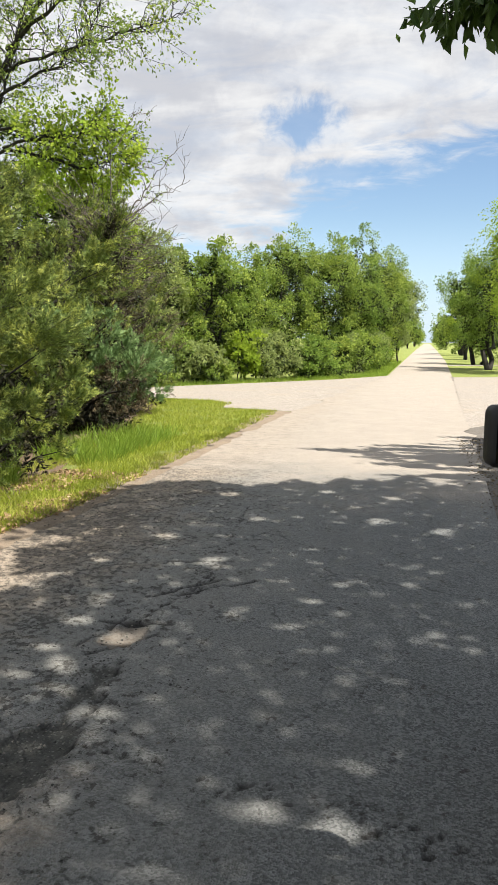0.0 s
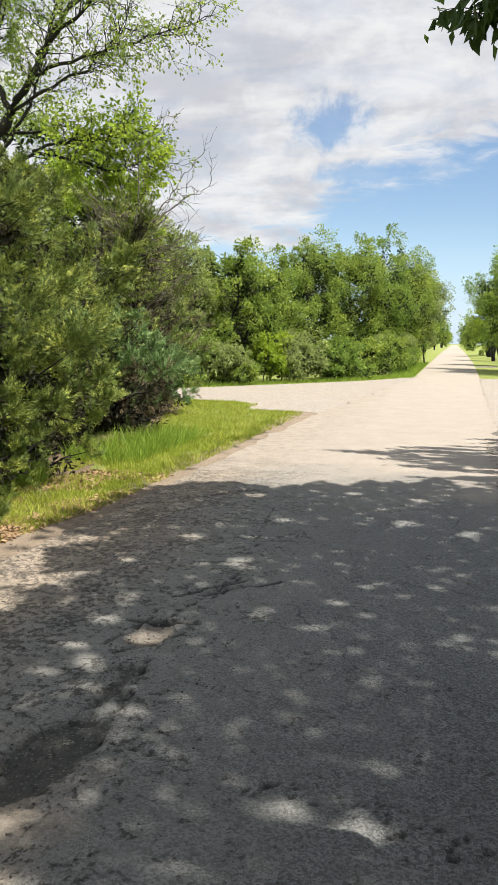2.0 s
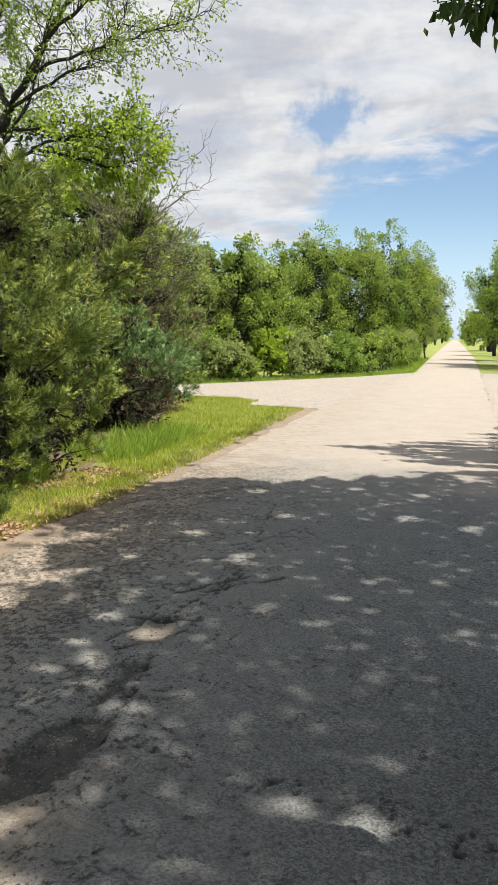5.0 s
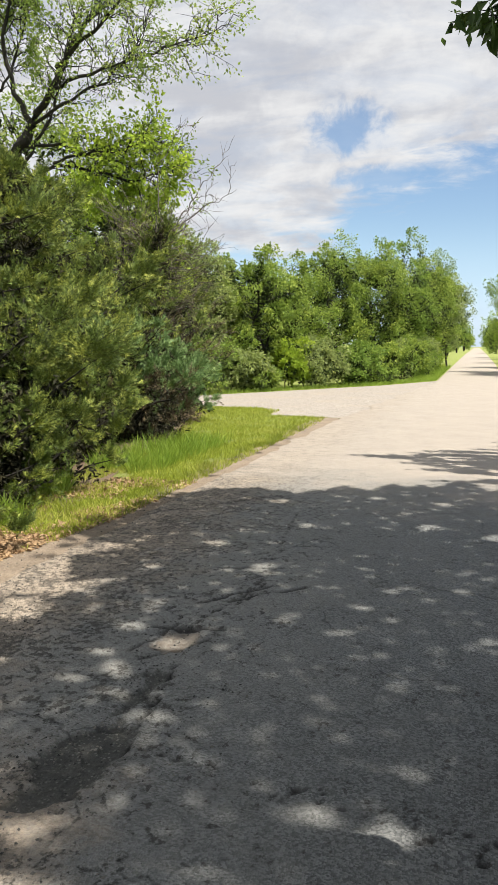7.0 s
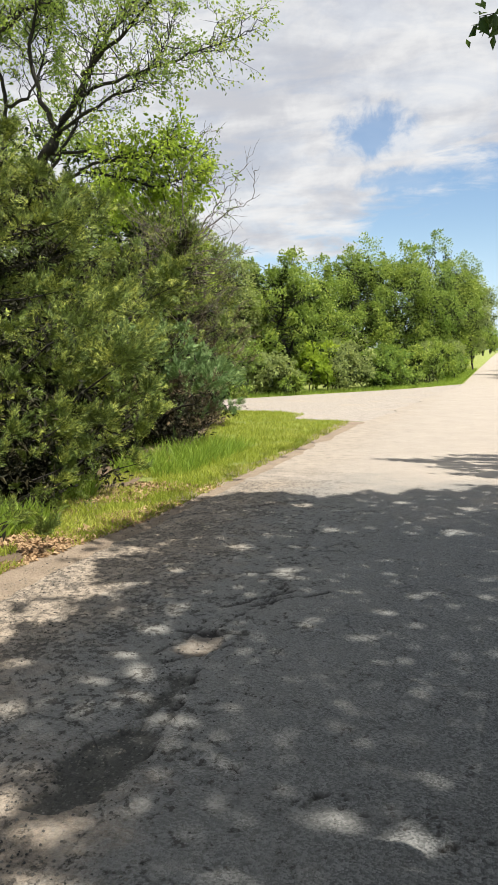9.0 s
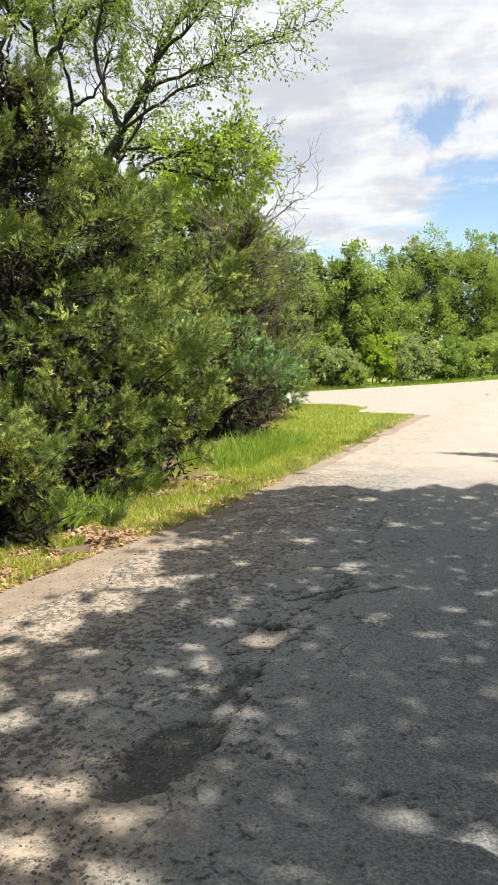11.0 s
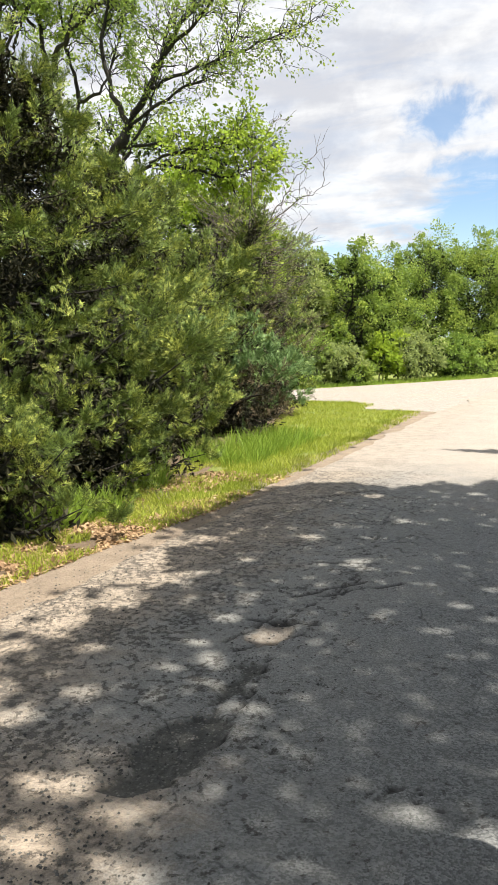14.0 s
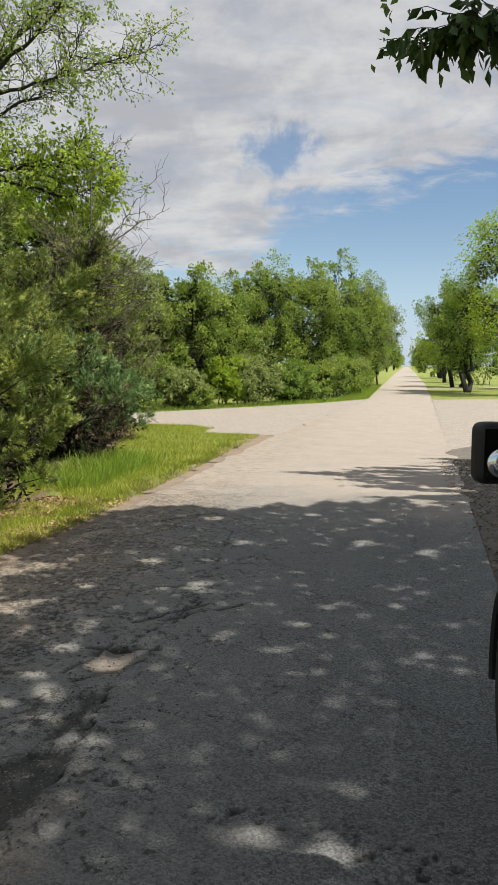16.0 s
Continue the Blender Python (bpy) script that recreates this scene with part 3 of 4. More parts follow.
def make_near_road():
    """The stretch by the camera as a fine sheet: worn, with an old patch broken out along the left wheel track, and its cracks."""
    step = 0.02
    ys, s = np.arange(1.2, 9.6 + step / 2, step), np.linspace(0, 1, 205)
    lo, hi = edge_at(LEFT_EDGE, ys)[:, None], edge_at(RIGHT_EDGE, ys)[:, None]
    ragged_edge = np.array([noise.noise((1.7, y * 1.3, 0)) * 0.10 + noise.noise((5.2, y * 6.0, 0)) * 0.04 for y in ys])[:, None]
    x = (lo + ragged_edge) + (hi - lo - ragged_edge) * s
    y = np.repeat(ys[:, None], len(s), 1)
    n1 = np.array([noise.noise((a * 1.1, b * 1.1, 3.0)) for a, b in zip(x.ravel(), y.ravel())]).reshape(x.shape)
    n2 = np.array([noise.noise((a * 7, b * 7, 8.0)) for a, b in zip(x.ravel(), y.ravel())]).reshape(x.shape)
    n3 = np.array([noise.noise((a * 22, b * 22, 1.0)) for a, b in zip(x.ravel(), y.ravel())]).reshape(x.shape)
    # the broken patch, the thin torn strip beyond it, and a shallow hole with loam in it
    west = np.interp(y, [2.24, 2.30, 2.44, 2.60, 2.76, 2.90, 3.0], [-1.50, -1.60, -1.55, -1.63, -1.60, -1.52, -1.42])
    east = np.interp(y, [2.24, 2.31, 2.48, 2.78, 2.95, 3.0], [-1.48, -1.37, -1.30, -1.29, -1.33, -1.42])
    inside = np.minimum(np.minimum(x - west, east - x), np.minimum(y - 2.24, 3.0 - y)) + n2 * 0.07 + n3 * 0.05
    strip = 0.045 - np.abs(x + 1.45 - 0.10 * (y - 3.25)) * (1.0 + 0.6 * np.sin(y * 23)) - np.maximum(0, np.abs(y - 3.27) - 0.22) * 0.8 + n2 * 0.05 + n3 * 0.03
    inside = np.maximum(inside, strip)
    patch = np.clip(inside / 0.025, 0, 1)
    hole = np.clip((inside - 0.005) / 0.02, 0, 1)
    pit = 1.0 - np.hypot((x + 1.54) / 0.13, (y - 3.95) / 0.20) + n2 * 0.45 + n3 * 0.25
    loam = np.clip(pit / 0.2, 0, 1)
    hole = np.maximum(hole, np.clip(pit / 0.12, 0, 1))
    crack = np.zeros_like(x)
    for a, b, c, d, wide, wild in (
        (-1.64, 4.12, -1.42, 4.15, 0.022, 0.05), (-1.70, 3.84, -1.64, 4.10, 0.014, 0.05), (-1.56, 3.72, -1.43, 3.90, 0.014, 0.06), (-1.35, 4.75, -1.15, 4.95, 0.018, 0.10),
        (-1.52, 4.70, -1.38, 4.88, 0.020, 0.10), (-1.50, 4.3, -1.36, 4.9, 0.008, 0.10), (-1.36, 4.9, -1.60, 7.2, 0.008, 0.16),
        (-1.65, 5.40, -1.40, 5.45, 0.014, 0.06), (-2.5, 7.6, -2.1, 8.1, 0.012, 0.10), (-1.1, 2.75, 0.55, 2.35, 0.006, 0.14),
        (-2.3, 4.55, -2.15, 4.52, 0.010, 0.03), (-1.4, 3.5, -1.3, 2.8, 0.010, 0.08)):
        length = math.hypot(c - a, d - b)
        ux, uy = (c - a) / length, (d - b) / length
        t = np.clip((x - a) * ux + (y - b) * uy, 0, length)
        off = (x - a - t * ux) * uy - (y - b - t * uy) * ux + (n2 + 0.5 * n3) * wild * np.sin(np.pi * t / length)
        past = np.hypot(x - a - t * ux, y - b - t * uy) < wild + 0.06
        crack = np.maximum(crack, np.clip(1.3 - np.abs(off) / wide, 0, 1) * past)
    pits = np.clip((n3 - 0.42) / 0.2, 0, 1) * np.clip((-0.9 - x) / 0.6, 0, 1) * np.clip(0.4 + n1, 0, 1)
    z = 0.010 + n1 * 0.012 + n2 * 0.004 + n3 * 0.0025 - hole * 0.022 - crack * 0.016 - pits * 0.012
    z[:, 0] = -0.03
    z[:, -1] = -0.03
    z[0] = z[-1] = 0.001
    h, w = x.shape
    i, j = np.meshgrid(np.arange(h - 1), np.arange(w - 1), indexing="ij")
    faces = np.stack([i * w + j, i * w + j + 1, (i + 1) * w + j + 1, (i + 1) * w + j], -1).reshape(-1, 4)
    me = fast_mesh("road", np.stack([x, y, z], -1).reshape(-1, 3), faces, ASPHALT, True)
    for key, values in (("patch", patch), ("loam", loam), ("crack", np.maximum(crack, pits * 0.8))):
        me.attributes.new(key, "FLOAT", "POINT").data.foreach_set("value", values.ravel().astype(np.float32))
    tagged(new("road", me), "worn grey asphalt with a broken patch and cracks", "road", kind="structure")


make_near_road()
FAR_YS = list(np.arange(9.6, 40, 0.2)) + list(np.arange(40, 120, 10.0)) + [120, 170, 300, 900]
rng = np.random.default_rng(3)
wobble = lambda y: (0.15 * noise.noise((y * 1.3, 4.0, 0)) + 0.07 * noise.noise((y * 3.7, 4.0, 0)) + (0.22 * noise.noise((y * 0.7, 9.0, 0)) if 17 < y < 39 else 0)) * (y > 10)
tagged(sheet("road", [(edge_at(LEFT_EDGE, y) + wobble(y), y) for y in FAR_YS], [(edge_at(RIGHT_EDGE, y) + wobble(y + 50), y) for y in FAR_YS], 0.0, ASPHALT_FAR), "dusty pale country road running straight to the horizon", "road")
tagged(sheet("road", [(-3.3, -60), (-3.3, 1.2)], [(0.6, -60), (0.6, 1.2)], 0.0, ASPHALT_FAR), "worn grey asphalt road", "road")

tagged(sheet("gravel_crossing", [(-40, 27), (-14, 23.2), (-7.2, 21.0), (-5.3, 20.4), (-4.7, 18.6), (-2.6, 18.0), (0.6, 14.6), (1.6, 17.2), (4, 20.0), (30, 30)],
             [(-40, 33), (-14, 27.0), (-9.0, 25.3), (-6.5, 29.3), (-3.8, 33.8), (-1.7, 39.0), (1.2, 38.9), (3.4, 40.2), (8, 42.0), (30, 50)], -0.02, GRAVEL),
       "pale loose limestone gravel side road", "gravel road")
tagged(sheet("shoulder", ragged(rng, (-3.75, -30), (-3.4, 18.2), 90, 0.2), ragged(rng, (-2.7, -30), (-2.6, 17.8), 90, 0.03), -0.016, SOIL), "bare tan dirt edge with pebbles", "shoulder")
tagged(sheet("shoulder", ragged(rng, (0.5, -30), (0.6, 15.3), 60, 0.03), ragged(rng, (2.4, -30), (2.2, 18.0), 60, 0.2), -0.014, SOIL_DARK), "dark dirt and leaf litter verge", "shoulder")


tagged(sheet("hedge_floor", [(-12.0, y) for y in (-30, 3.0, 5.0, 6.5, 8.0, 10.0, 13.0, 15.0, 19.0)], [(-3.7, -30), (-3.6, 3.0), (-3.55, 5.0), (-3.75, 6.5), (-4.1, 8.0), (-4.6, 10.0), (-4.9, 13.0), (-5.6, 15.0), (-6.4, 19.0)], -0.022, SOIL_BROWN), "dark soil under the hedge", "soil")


tagged(sheet("driveway", [(1.55, 58.0), (5.0, 60.0), (14.0, 66.0)], [(1.6, 60.5), (5.0, 62.2), (14.0, 68.5)], -0.02, GRAVEL), "pale gravel driveway across the mown grass", "driveway")


# ---- trees over the camera, which shade the road ----
# sun flecks on the road as x, y, radius: clear ones, faint ones, and the sunny dirt along the left edge
FLECKS = ((-0.49, 2.51, 0.09), (-0.22, 2.48, 0.08), (-0.51, 3.07, 0.05), (-0.94, 3.62, 0.03), (0.11, 4.37, 0.06), (-1.06, 4.44, 0.05), (-0.63, 4.74, 0.08), (-0.46, 4.55, 0.06), (-0.05, 5.25, 0.07), (-0.95, 5.85, 0.06), (-1.45, 5.46, 0.12), (-1.4, 6.85, 0.1), (-0.36, 7.11, 0.14), (0.17, 6.84, 0.13), (-1.92, 7.92, 0.13), (-0.98, 8.34, 0.11), (-0.31, 8.21, 0.12), (-2.0, 6.09, 0.09), (-2.8, 5.7, 0.13), (-2.24, 5.25, 0.09), (-1.54, 3.93, 0.13), (-1.67, 3.49, 0.1), (-1.86, 4.09, 0.1), (-2.23, 4.3, 0.06), (-1.81, 3.34, 0.05), (-0.17, 2.34, 0.04))
FAINT_FLECKS = ((-0.31, 2.36, 0.05), (-0.04, 3.19, 0.06), (-0.42, 2.92, 0.03), (-0.19, 2.87, 0.03), (-0.32, 3.65, 0.04), (-0.62, 3.47, 0.05), (-0.46, 5.14, 0.07), (-0.24, 6.53, 0.12), (-1.51, 3.22, 0.07), (-1.87, 3.69, 0.07), (-1.26, 3.01, 0.07), (-1.2, 2.44, 0.05), (-2.26, 6.35, 0.05), (-2.02, 4.34, 0.05), (-1.16, 3.77, 0.04), (0.04, 3.65, 0.04), (-0.81, 2.42, 0.05), (-0.81, 2.14, 0.05))
EDGE_SUN = ((-2.05, 2.95, 0.08), (-2.2, 2.62, 0.09), (-1.75, 2.24, 0.13), (-1.45, 2.17, 0.09), (-1.62, 1.92, 0.14), (-2.35, 3.4, 0.08), (-2.75, 3.6, 0.22), (-2.62, 4.15, 0.2), (-2.5, 4.75, 0.14), (-1.25, 1.9, 0.1), (-2.1, 2.2, 0.12))


def shaded(x, y):
    """How densely the overhanging crowns shade a spot on the road, 0 to 1."""
    far = 8.6 + 0.35 * (x + 2.0) + 0.5 * noise.noise((x * 1.6, 0.3, 7.0)) + 0.35 * noise.noise((x * 5, 1.3, 2.0))
    left = -2.5 + 0.5 * noise.noise((0.7, y * 1.8, 4.0)) + 0.3 * noise.noise((0.7, y * 6, 4.0)) - 0.75 * max(0.0, min(1.0, (y - 4.8) / 1.2))
    if x < left - 0.28 or y < -7:
        return 0.0
    if x < left:
        return 0.4 if noise.noise((x * 2.5, y * 6.0, 5.0)) > 0.08 else 0.0
    if y < far:
        return 1.0
    # branch ends that reach out over the road further on
    reach = -1.35 + 0.75 * abs(y - 11.5) + 1.3 * noise.noise((0.2, y * 2.6, 9.0))
    if y > 15.3:
        return 0.0
    if y > 12.8:
        reach = 0.2 + 0.4 * (y - 12.8) + 0.9 * noise.noise((0.5, y * 3.5, 1.0))
    streak = noise.noise((x * 0.9, y * 4.5, 5.0)) + 0.5 * noise.noise((x * 2.5, y * 9.0, 2.0))
    return max(0.0, min(1.0, (x - reach) * 1.3)) * max(0.0, min(1.0, 0.85 + streak * 2.4))


def canopy(x, y, height, y0, y1, count, low, high, label, seed):
    """A big roadside tree whose crown hangs over the road; light comes through its gaps."""
    rng = np.random.default_rng(seed)
    top = thing("tree", x, y, 0, label, "tree", "roadside shade trees")
    g = np.stack([rng.uniform(-3.6, 3.2, count), rng.uniform(y0, y1, count)], 1)
    g = g[[shaded(a, b) > c for (a, b), c in zip(g, rng.uniform(0, 1, count))]]
    n = len(g)
    z = rng.uniform(low, high, n)
    spots = np.array(FLECKS + EDGE_SUN)
    thin = np.array(FAINT_FLECKS)
    # the crown is open where sun flecks reach the road
    def reach(spots):
        flat = np.clip(2.2 - 0.3 * spots[:, 1], 0.8, 1.7)
        return np.hypot(g[:, None, 0] - spots[None, :, 0], (g[:, None, 1] - spots[None, :, 1]) * flat) / flat ** 0.5

    off = reach(spots)
    off *= 1 + 0.35 * np.array([noise.noise((a * 9, b * 9, 3.3)) for a, b in g])[:, None]
    keep = (off > spots[None, :, 2] * 0.8 + 0.018).all(1)
    keep &= (reach(thin) > thin[None, :, 2] * 0.55 + 0.02).all(1) | (rng.uniform(0, 1, n) < 0.15)
    g, z = g[keep], z[keep]
    s = np.array(TO_SUN)
    at = np.concatenate([g, np.zeros((len(g), 1))], 1) + s * (z / s[2])[:, None]
    base = np.array([x, y, 0])
    head = np.array([0.3, -0.2, height * 0.8])
    trunk = bend(rng, (0, 0, -0.05), head, 0, 0.02, 9)
    tubes = [(trunk, np.linspace(0.28, 0.07, 9))]
    for c in at[rng.integers(0, len(at), 46)]:
        k = rng.integers(3, 8)
        tubes.append((bend(rng, trunk[k], c - base, 0.5, 0.05, 7), np.linspace(0.09 - 0.008 * k, 0.008, 7)))
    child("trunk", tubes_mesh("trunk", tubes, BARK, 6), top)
    out = unit(rng.normal(size=(len(at), 3)) + np.array([0, 0, -0.8]))
    long = rng.uniform(0.13, 0.19, len(at))
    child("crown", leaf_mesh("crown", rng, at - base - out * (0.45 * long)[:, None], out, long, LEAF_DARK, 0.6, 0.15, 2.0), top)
    return top


canopy(7.6, 1.5, 11.5, -7.0, 10.2, 88000, 6.5, 10.5, "tall shade tree with dark green crown hanging over the road", 11)
canopy(7.6, 12.0, 9.0, 9.4, 16.0, 42000, 6.5, 9.0, "roadside tree with long branches over the road", 12)


def hanging_branch():
    """The low end of a bough with pinnate leaves, dark against the sky."""
    rng = np.random.default_rng(5)
    top = thing("branch", 0.68, 5.6, 3.54, "drooping leafy bough of compound dark green leaves", "branch")
    tubes, at, out = [], [], []
    main = bend(rng, (0.9, -0.3, 0.30), (-0.62, 0.1, 0.16), 0.10, 0.02, 9)
    tubes.append((main, np.linspace(0.02, 0.005, 9)))
    for k in range(150):
        s = rng.uniform(0.0, 1.0) ** 1.25
        a = np.array([np.interp(s, np.linspace(0, 1, 9), main[:, i]) for i in range(3)])
        b = a + np.array([rng.normal() * 0.22 - 0.08, rng.normal() * 0.25, -rng.uniform(0.02, 0.34) * (0.55 + 0.6 * (1 - abs(2 * s - 1))) + 0.08])
        way = bend(rng, a, b, 0.04, 0.02, 5)
        tubes.append((way, np.linspace(0.005, 0.002, 5)))
        for q in range(9):
            u = 0.25 + 0.75 * (q // 2) / 4
            spot = np.array([np.interp(min(u, 1.0), np.linspace(0, 1, 5), way[:, i]) for i in range(3)])
            at.append(spot)
            out.append(unit(b - a) * 0.5 + np.array([(-1) ** q * 0.5, rng.normal() * 0.4, -0.75]) + rng.normal(size=3) * 0.2)
    child("twig", tubes_mesh("twig", tubes, BARK, 5), top)
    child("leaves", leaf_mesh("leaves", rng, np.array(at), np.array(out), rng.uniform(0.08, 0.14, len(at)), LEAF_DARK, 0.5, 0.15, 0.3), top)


hanging_branch()

# ---- the hedge of cedars along the left verge ----
CEDARS = (
    (-6.6, 8.0, 5.5, 2.5, 30000, 0.115, 21), (-4.5, 5.3, 1.2, 1.0, 8000, 0.085, 22), (-6.6, 10.6, 4.5, 2.1, 21000, 0.12, 23),
    (-7.8, 13.0, 4.9, 2.3, 14000, 0.15, 24), (-7.8, 15.6, 4.0, 1.9, 9000, 0.15, 25), (-9.6, 16.5, 5.0, 2.2, 5000, 0.2, 26),
    (-9.2, 10.0, 5.6, 2.4, 6000, 0.2, 27), (-5.15, 8.4, 1.9, 1.2, 9500, 0.095, 28), (-5.55, 10.4, 1.6, 1.1, 7000, 0.10, 29), (-7.2, 4.6, 5.0, 2.2, 11000, 0.14, 30),
    (-5.4, 5.0, 1.9, 1.0, 6000, 0.09, 31), (-4.85, 6.8, 1.3, 1.0, 8000, 0.09, 32))
for x, y, h, r, n, size, seed in CEDARS:
    conifer(x, y, h, r, CEDAR, n, size, seed, label="dense olive green cedar at the roadside", group="roadside cedars", foot=0.03 if h < 3 else 0.05, blunt=0.55, boughs=40 if h < 3 else 74, plume=0.22 if h < 3 else 0.32)
conifer(-5.8, 12.9, 2.05, 1.6, JUNIPER, 14000, 0.11, 41, name="shrub", category="shrub", label="spreading blue-green juniper with brown dead lower branches", dead=0.5, blunt=0.4, foot=0.04, boughs=52, plume=0.26)
conifer(-6.3, 16.0, 1.7, 1.1, JUNIPER, 6000, 0.12, 42, name="shrub", category="shrub", label="blue-green juniper bush at the edge of grass", dead=0.15, blunt=0.4, foot=0.04, boughs=44, plume=0.25)
conifer(-7.6, 18.4, 5.0, 1.9, CEDAR, 8000, 0.14, 43, label="half-dead cedar with a tangle of bare twigs", dead=0.5, blunt=0.45, foot=0.1, twigs=200)

# ---- tall leafy trees behind the cedars; limbs as rows of (x, height), with their run in y and thickness ----
limbed_tree(-13.47, 20.5, ((0.0, 0.25, ((-13.47, 0), (-13.07, 4.0), (-12.77, 6.66), (-12.4, 7.2), (-12.03, 7.72))), (0.6, 0.115, ((-12.03, 7.72), (-11.48, 8.6), (-11.01, 9.58), (-10.46, 10.37), (-9.97, 11.15), (-9.49, 12.05))), (-0.8, 0.09, ((-12.03, 7.72), (-12.45, 8.49), (-12.7, 9.68), (-12.42, 10.7), (-11.75, 11.48), (-11.36, 12.28))), (-1.2, 0.085, ((-11.23, 9.16), (-10.48, 9.57), (-9.53, 9.93), (-8.7, 10.5), (-7.89, 11.04))), (-1.0, 0.06, ((-12.03, 7.72), (-10.78, 8.23), (-9.57, 8.41), (-8.89, 8.82), (-8.23, 9.43))), (0.8, 0.06, ((-11.48, 8.6), (-10.41, 8.97), (-9.05, 9.28), (-7.91, 9.66), (-6.98, 9.92))), (0.9, 0.05, ((-12.46, 7.18), (-11.35, 7.18), (-10.12, 6.85), (-9.1, 6.44), (-8.27, 6.43))), (-0.3, 0.065, ((-12.6, 6.4), (-11.9, 7.1), (-11.3, 7.95), (-10.95, 8.9), (-10.6, 10.0)))), LEAF_MID, "tall open tree with forking dark limbs and fresh leaves", 51, 0.10, 8, 1.35)
limbed_tree(-12.9, 20.3, ((0.0, 0.10, ((-12.9, 0), (-12.8, 4.0), (-12.3, 6.5))), (0.3, 0.06, ((-12.3, 6.2), (-11.3, 6.6), (-10.3, 6.4), (-9.1, 6.0), (-8.3, 6.2))),
    (-0.5, 0.05, ((-11.3, 6.6), (-10.2, 6.8), (-9.0, 6.7), (-8.3, 6.9)))), LEAF_BRIGHT, "small tree with a low bough of bright green leaves", 52, 0.14, 8, 1.0)
limbed_tree(-15.61, 21.5, ((0.0, 0.2, ((-15.61, 0), (-15.56, 4.83), (-15.51, 8.05), (-15.4, 9.72))), (-0.8, 0.12, ((-15.4, 9.72), (-14.75, 10.62), (-13.51, 11.22), (-12.33, 11.57), (-11.02, 12.02))), (0.5, 0.1, ((-15.4, 9.72), (-15.8, 11.28), (-15.66, 12.24), (-15.32, 13.63))), (0.6, 0.07, ((-14.75, 10.62), (-14.49, 11.71), (-14.13, 12.92), (-13.89, 13.66))), (-0.6, 0.05, ((-15.8, 11.28), (-16.57, 12.07), (-17.16, 13.18), (-17.55, 14.08)))), LEAF_MID, "tall tree with arching limbs and sparse leaves", 53, 0.11, 12, 1.7)
limbed_tree(-15.15, 22.5, ((0.0, 0.12, ((-15.15, 0), (-15.15, 7.88), (-15.0, 9.26))), (0.4, 0.08, ((-15.0, 9.26), (-15.16, 9.97), (-15.64, 11.24), (-15.78, 12.63), (-15.94, 13.84))), (-0.5, 0.07, ((-15.0, 9.26), (-14.19, 9.32), (-13.59, 9.92), (-13.1, 11.17), (-12.92, 12.61)))), LEAF_MID, "slim tree with upright dark limbs", 54, 0.12, 14, 1.5)
limbed_tree(-16.91, 21.0, ((0.0, 0.14, ((-16.91, 0), (-16.91, 8.95), (-16.87, 10.29))), (0.4, 0.1, ((-16.87, 10.29), (-16.9, 11.46), (-16.56, 12.71), (-16.28, 13.78))), (-0.5, 0.08, ((-16.88, 10.13), (-16.21, 10.69), (-15.94, 11.79), (-15.97, 13.4))), (-0.6, 0.07, ((-16.89, 9.96), (-17.43, 11.05), (-18.13, 12.33), (-18.47, 13.89))), (-0.6, 0.05, ((-16.21, 10.69), (-15.58, 11.4), (-14.91, 12.4)))), LEAF_MID, "tall tree with upright stems", 55, 0.12, 14, 1.6)
limbed_tree(-7.8, 19.6, ((0.0, 0.05, ((-7.8, 0), (-7.7, 3.0), (-7.6, 4.5))), (0.2, 0.022, ((-7.6, 4.5), (-7.0, 5.4), (-6.5, 6.1))), (0.1, 0.02, ((-7.6, 4.5), (-6.7, 5.1), (-5.9, 5.5))), (-0.2, 0.02, ((-7.7, 4.2), (-8.0, 5.8), (-7.5, 6.7), (-7.1, 7.2)))), LEAF_BRIGHT, "bare dead sapling with thin grey twigs", 58, 0.1, 0, 0.9, "bare saplings", BARK_BROWN)
broadleaf(-9.6, 21.5, 6.2, 1.9, LEAF_BRIGHT, 7000, 0.13, 56, 0.35, 50, 0.08, label="young tree with bright yellow-green leaves", clump=0.14)
broadleaf(-13.0, 24.5, 8.0, 3.0, LEAF_BRIGHT, 9000, 0.15, 57, 0.3, 60, 0.10, label="young leafy tree behind the cedars", clump=0.14)

for x, y, h, r, seed in ((-16.2, 27.0, 12.0, 3.0, 151), (-20.0, 27.0, 13.5, 3.2, 152), (-13.6, 29.0, 10.0, 2.6, 153)):
    broadleaf(x, y, h, r, LEAF_MID, 6500, 0.15, seed, 0.3, 60, 0.14, label="tall leafy tree deep behind the cedars", group="tall trees behind the cedars", stems=2, clump=0.13)

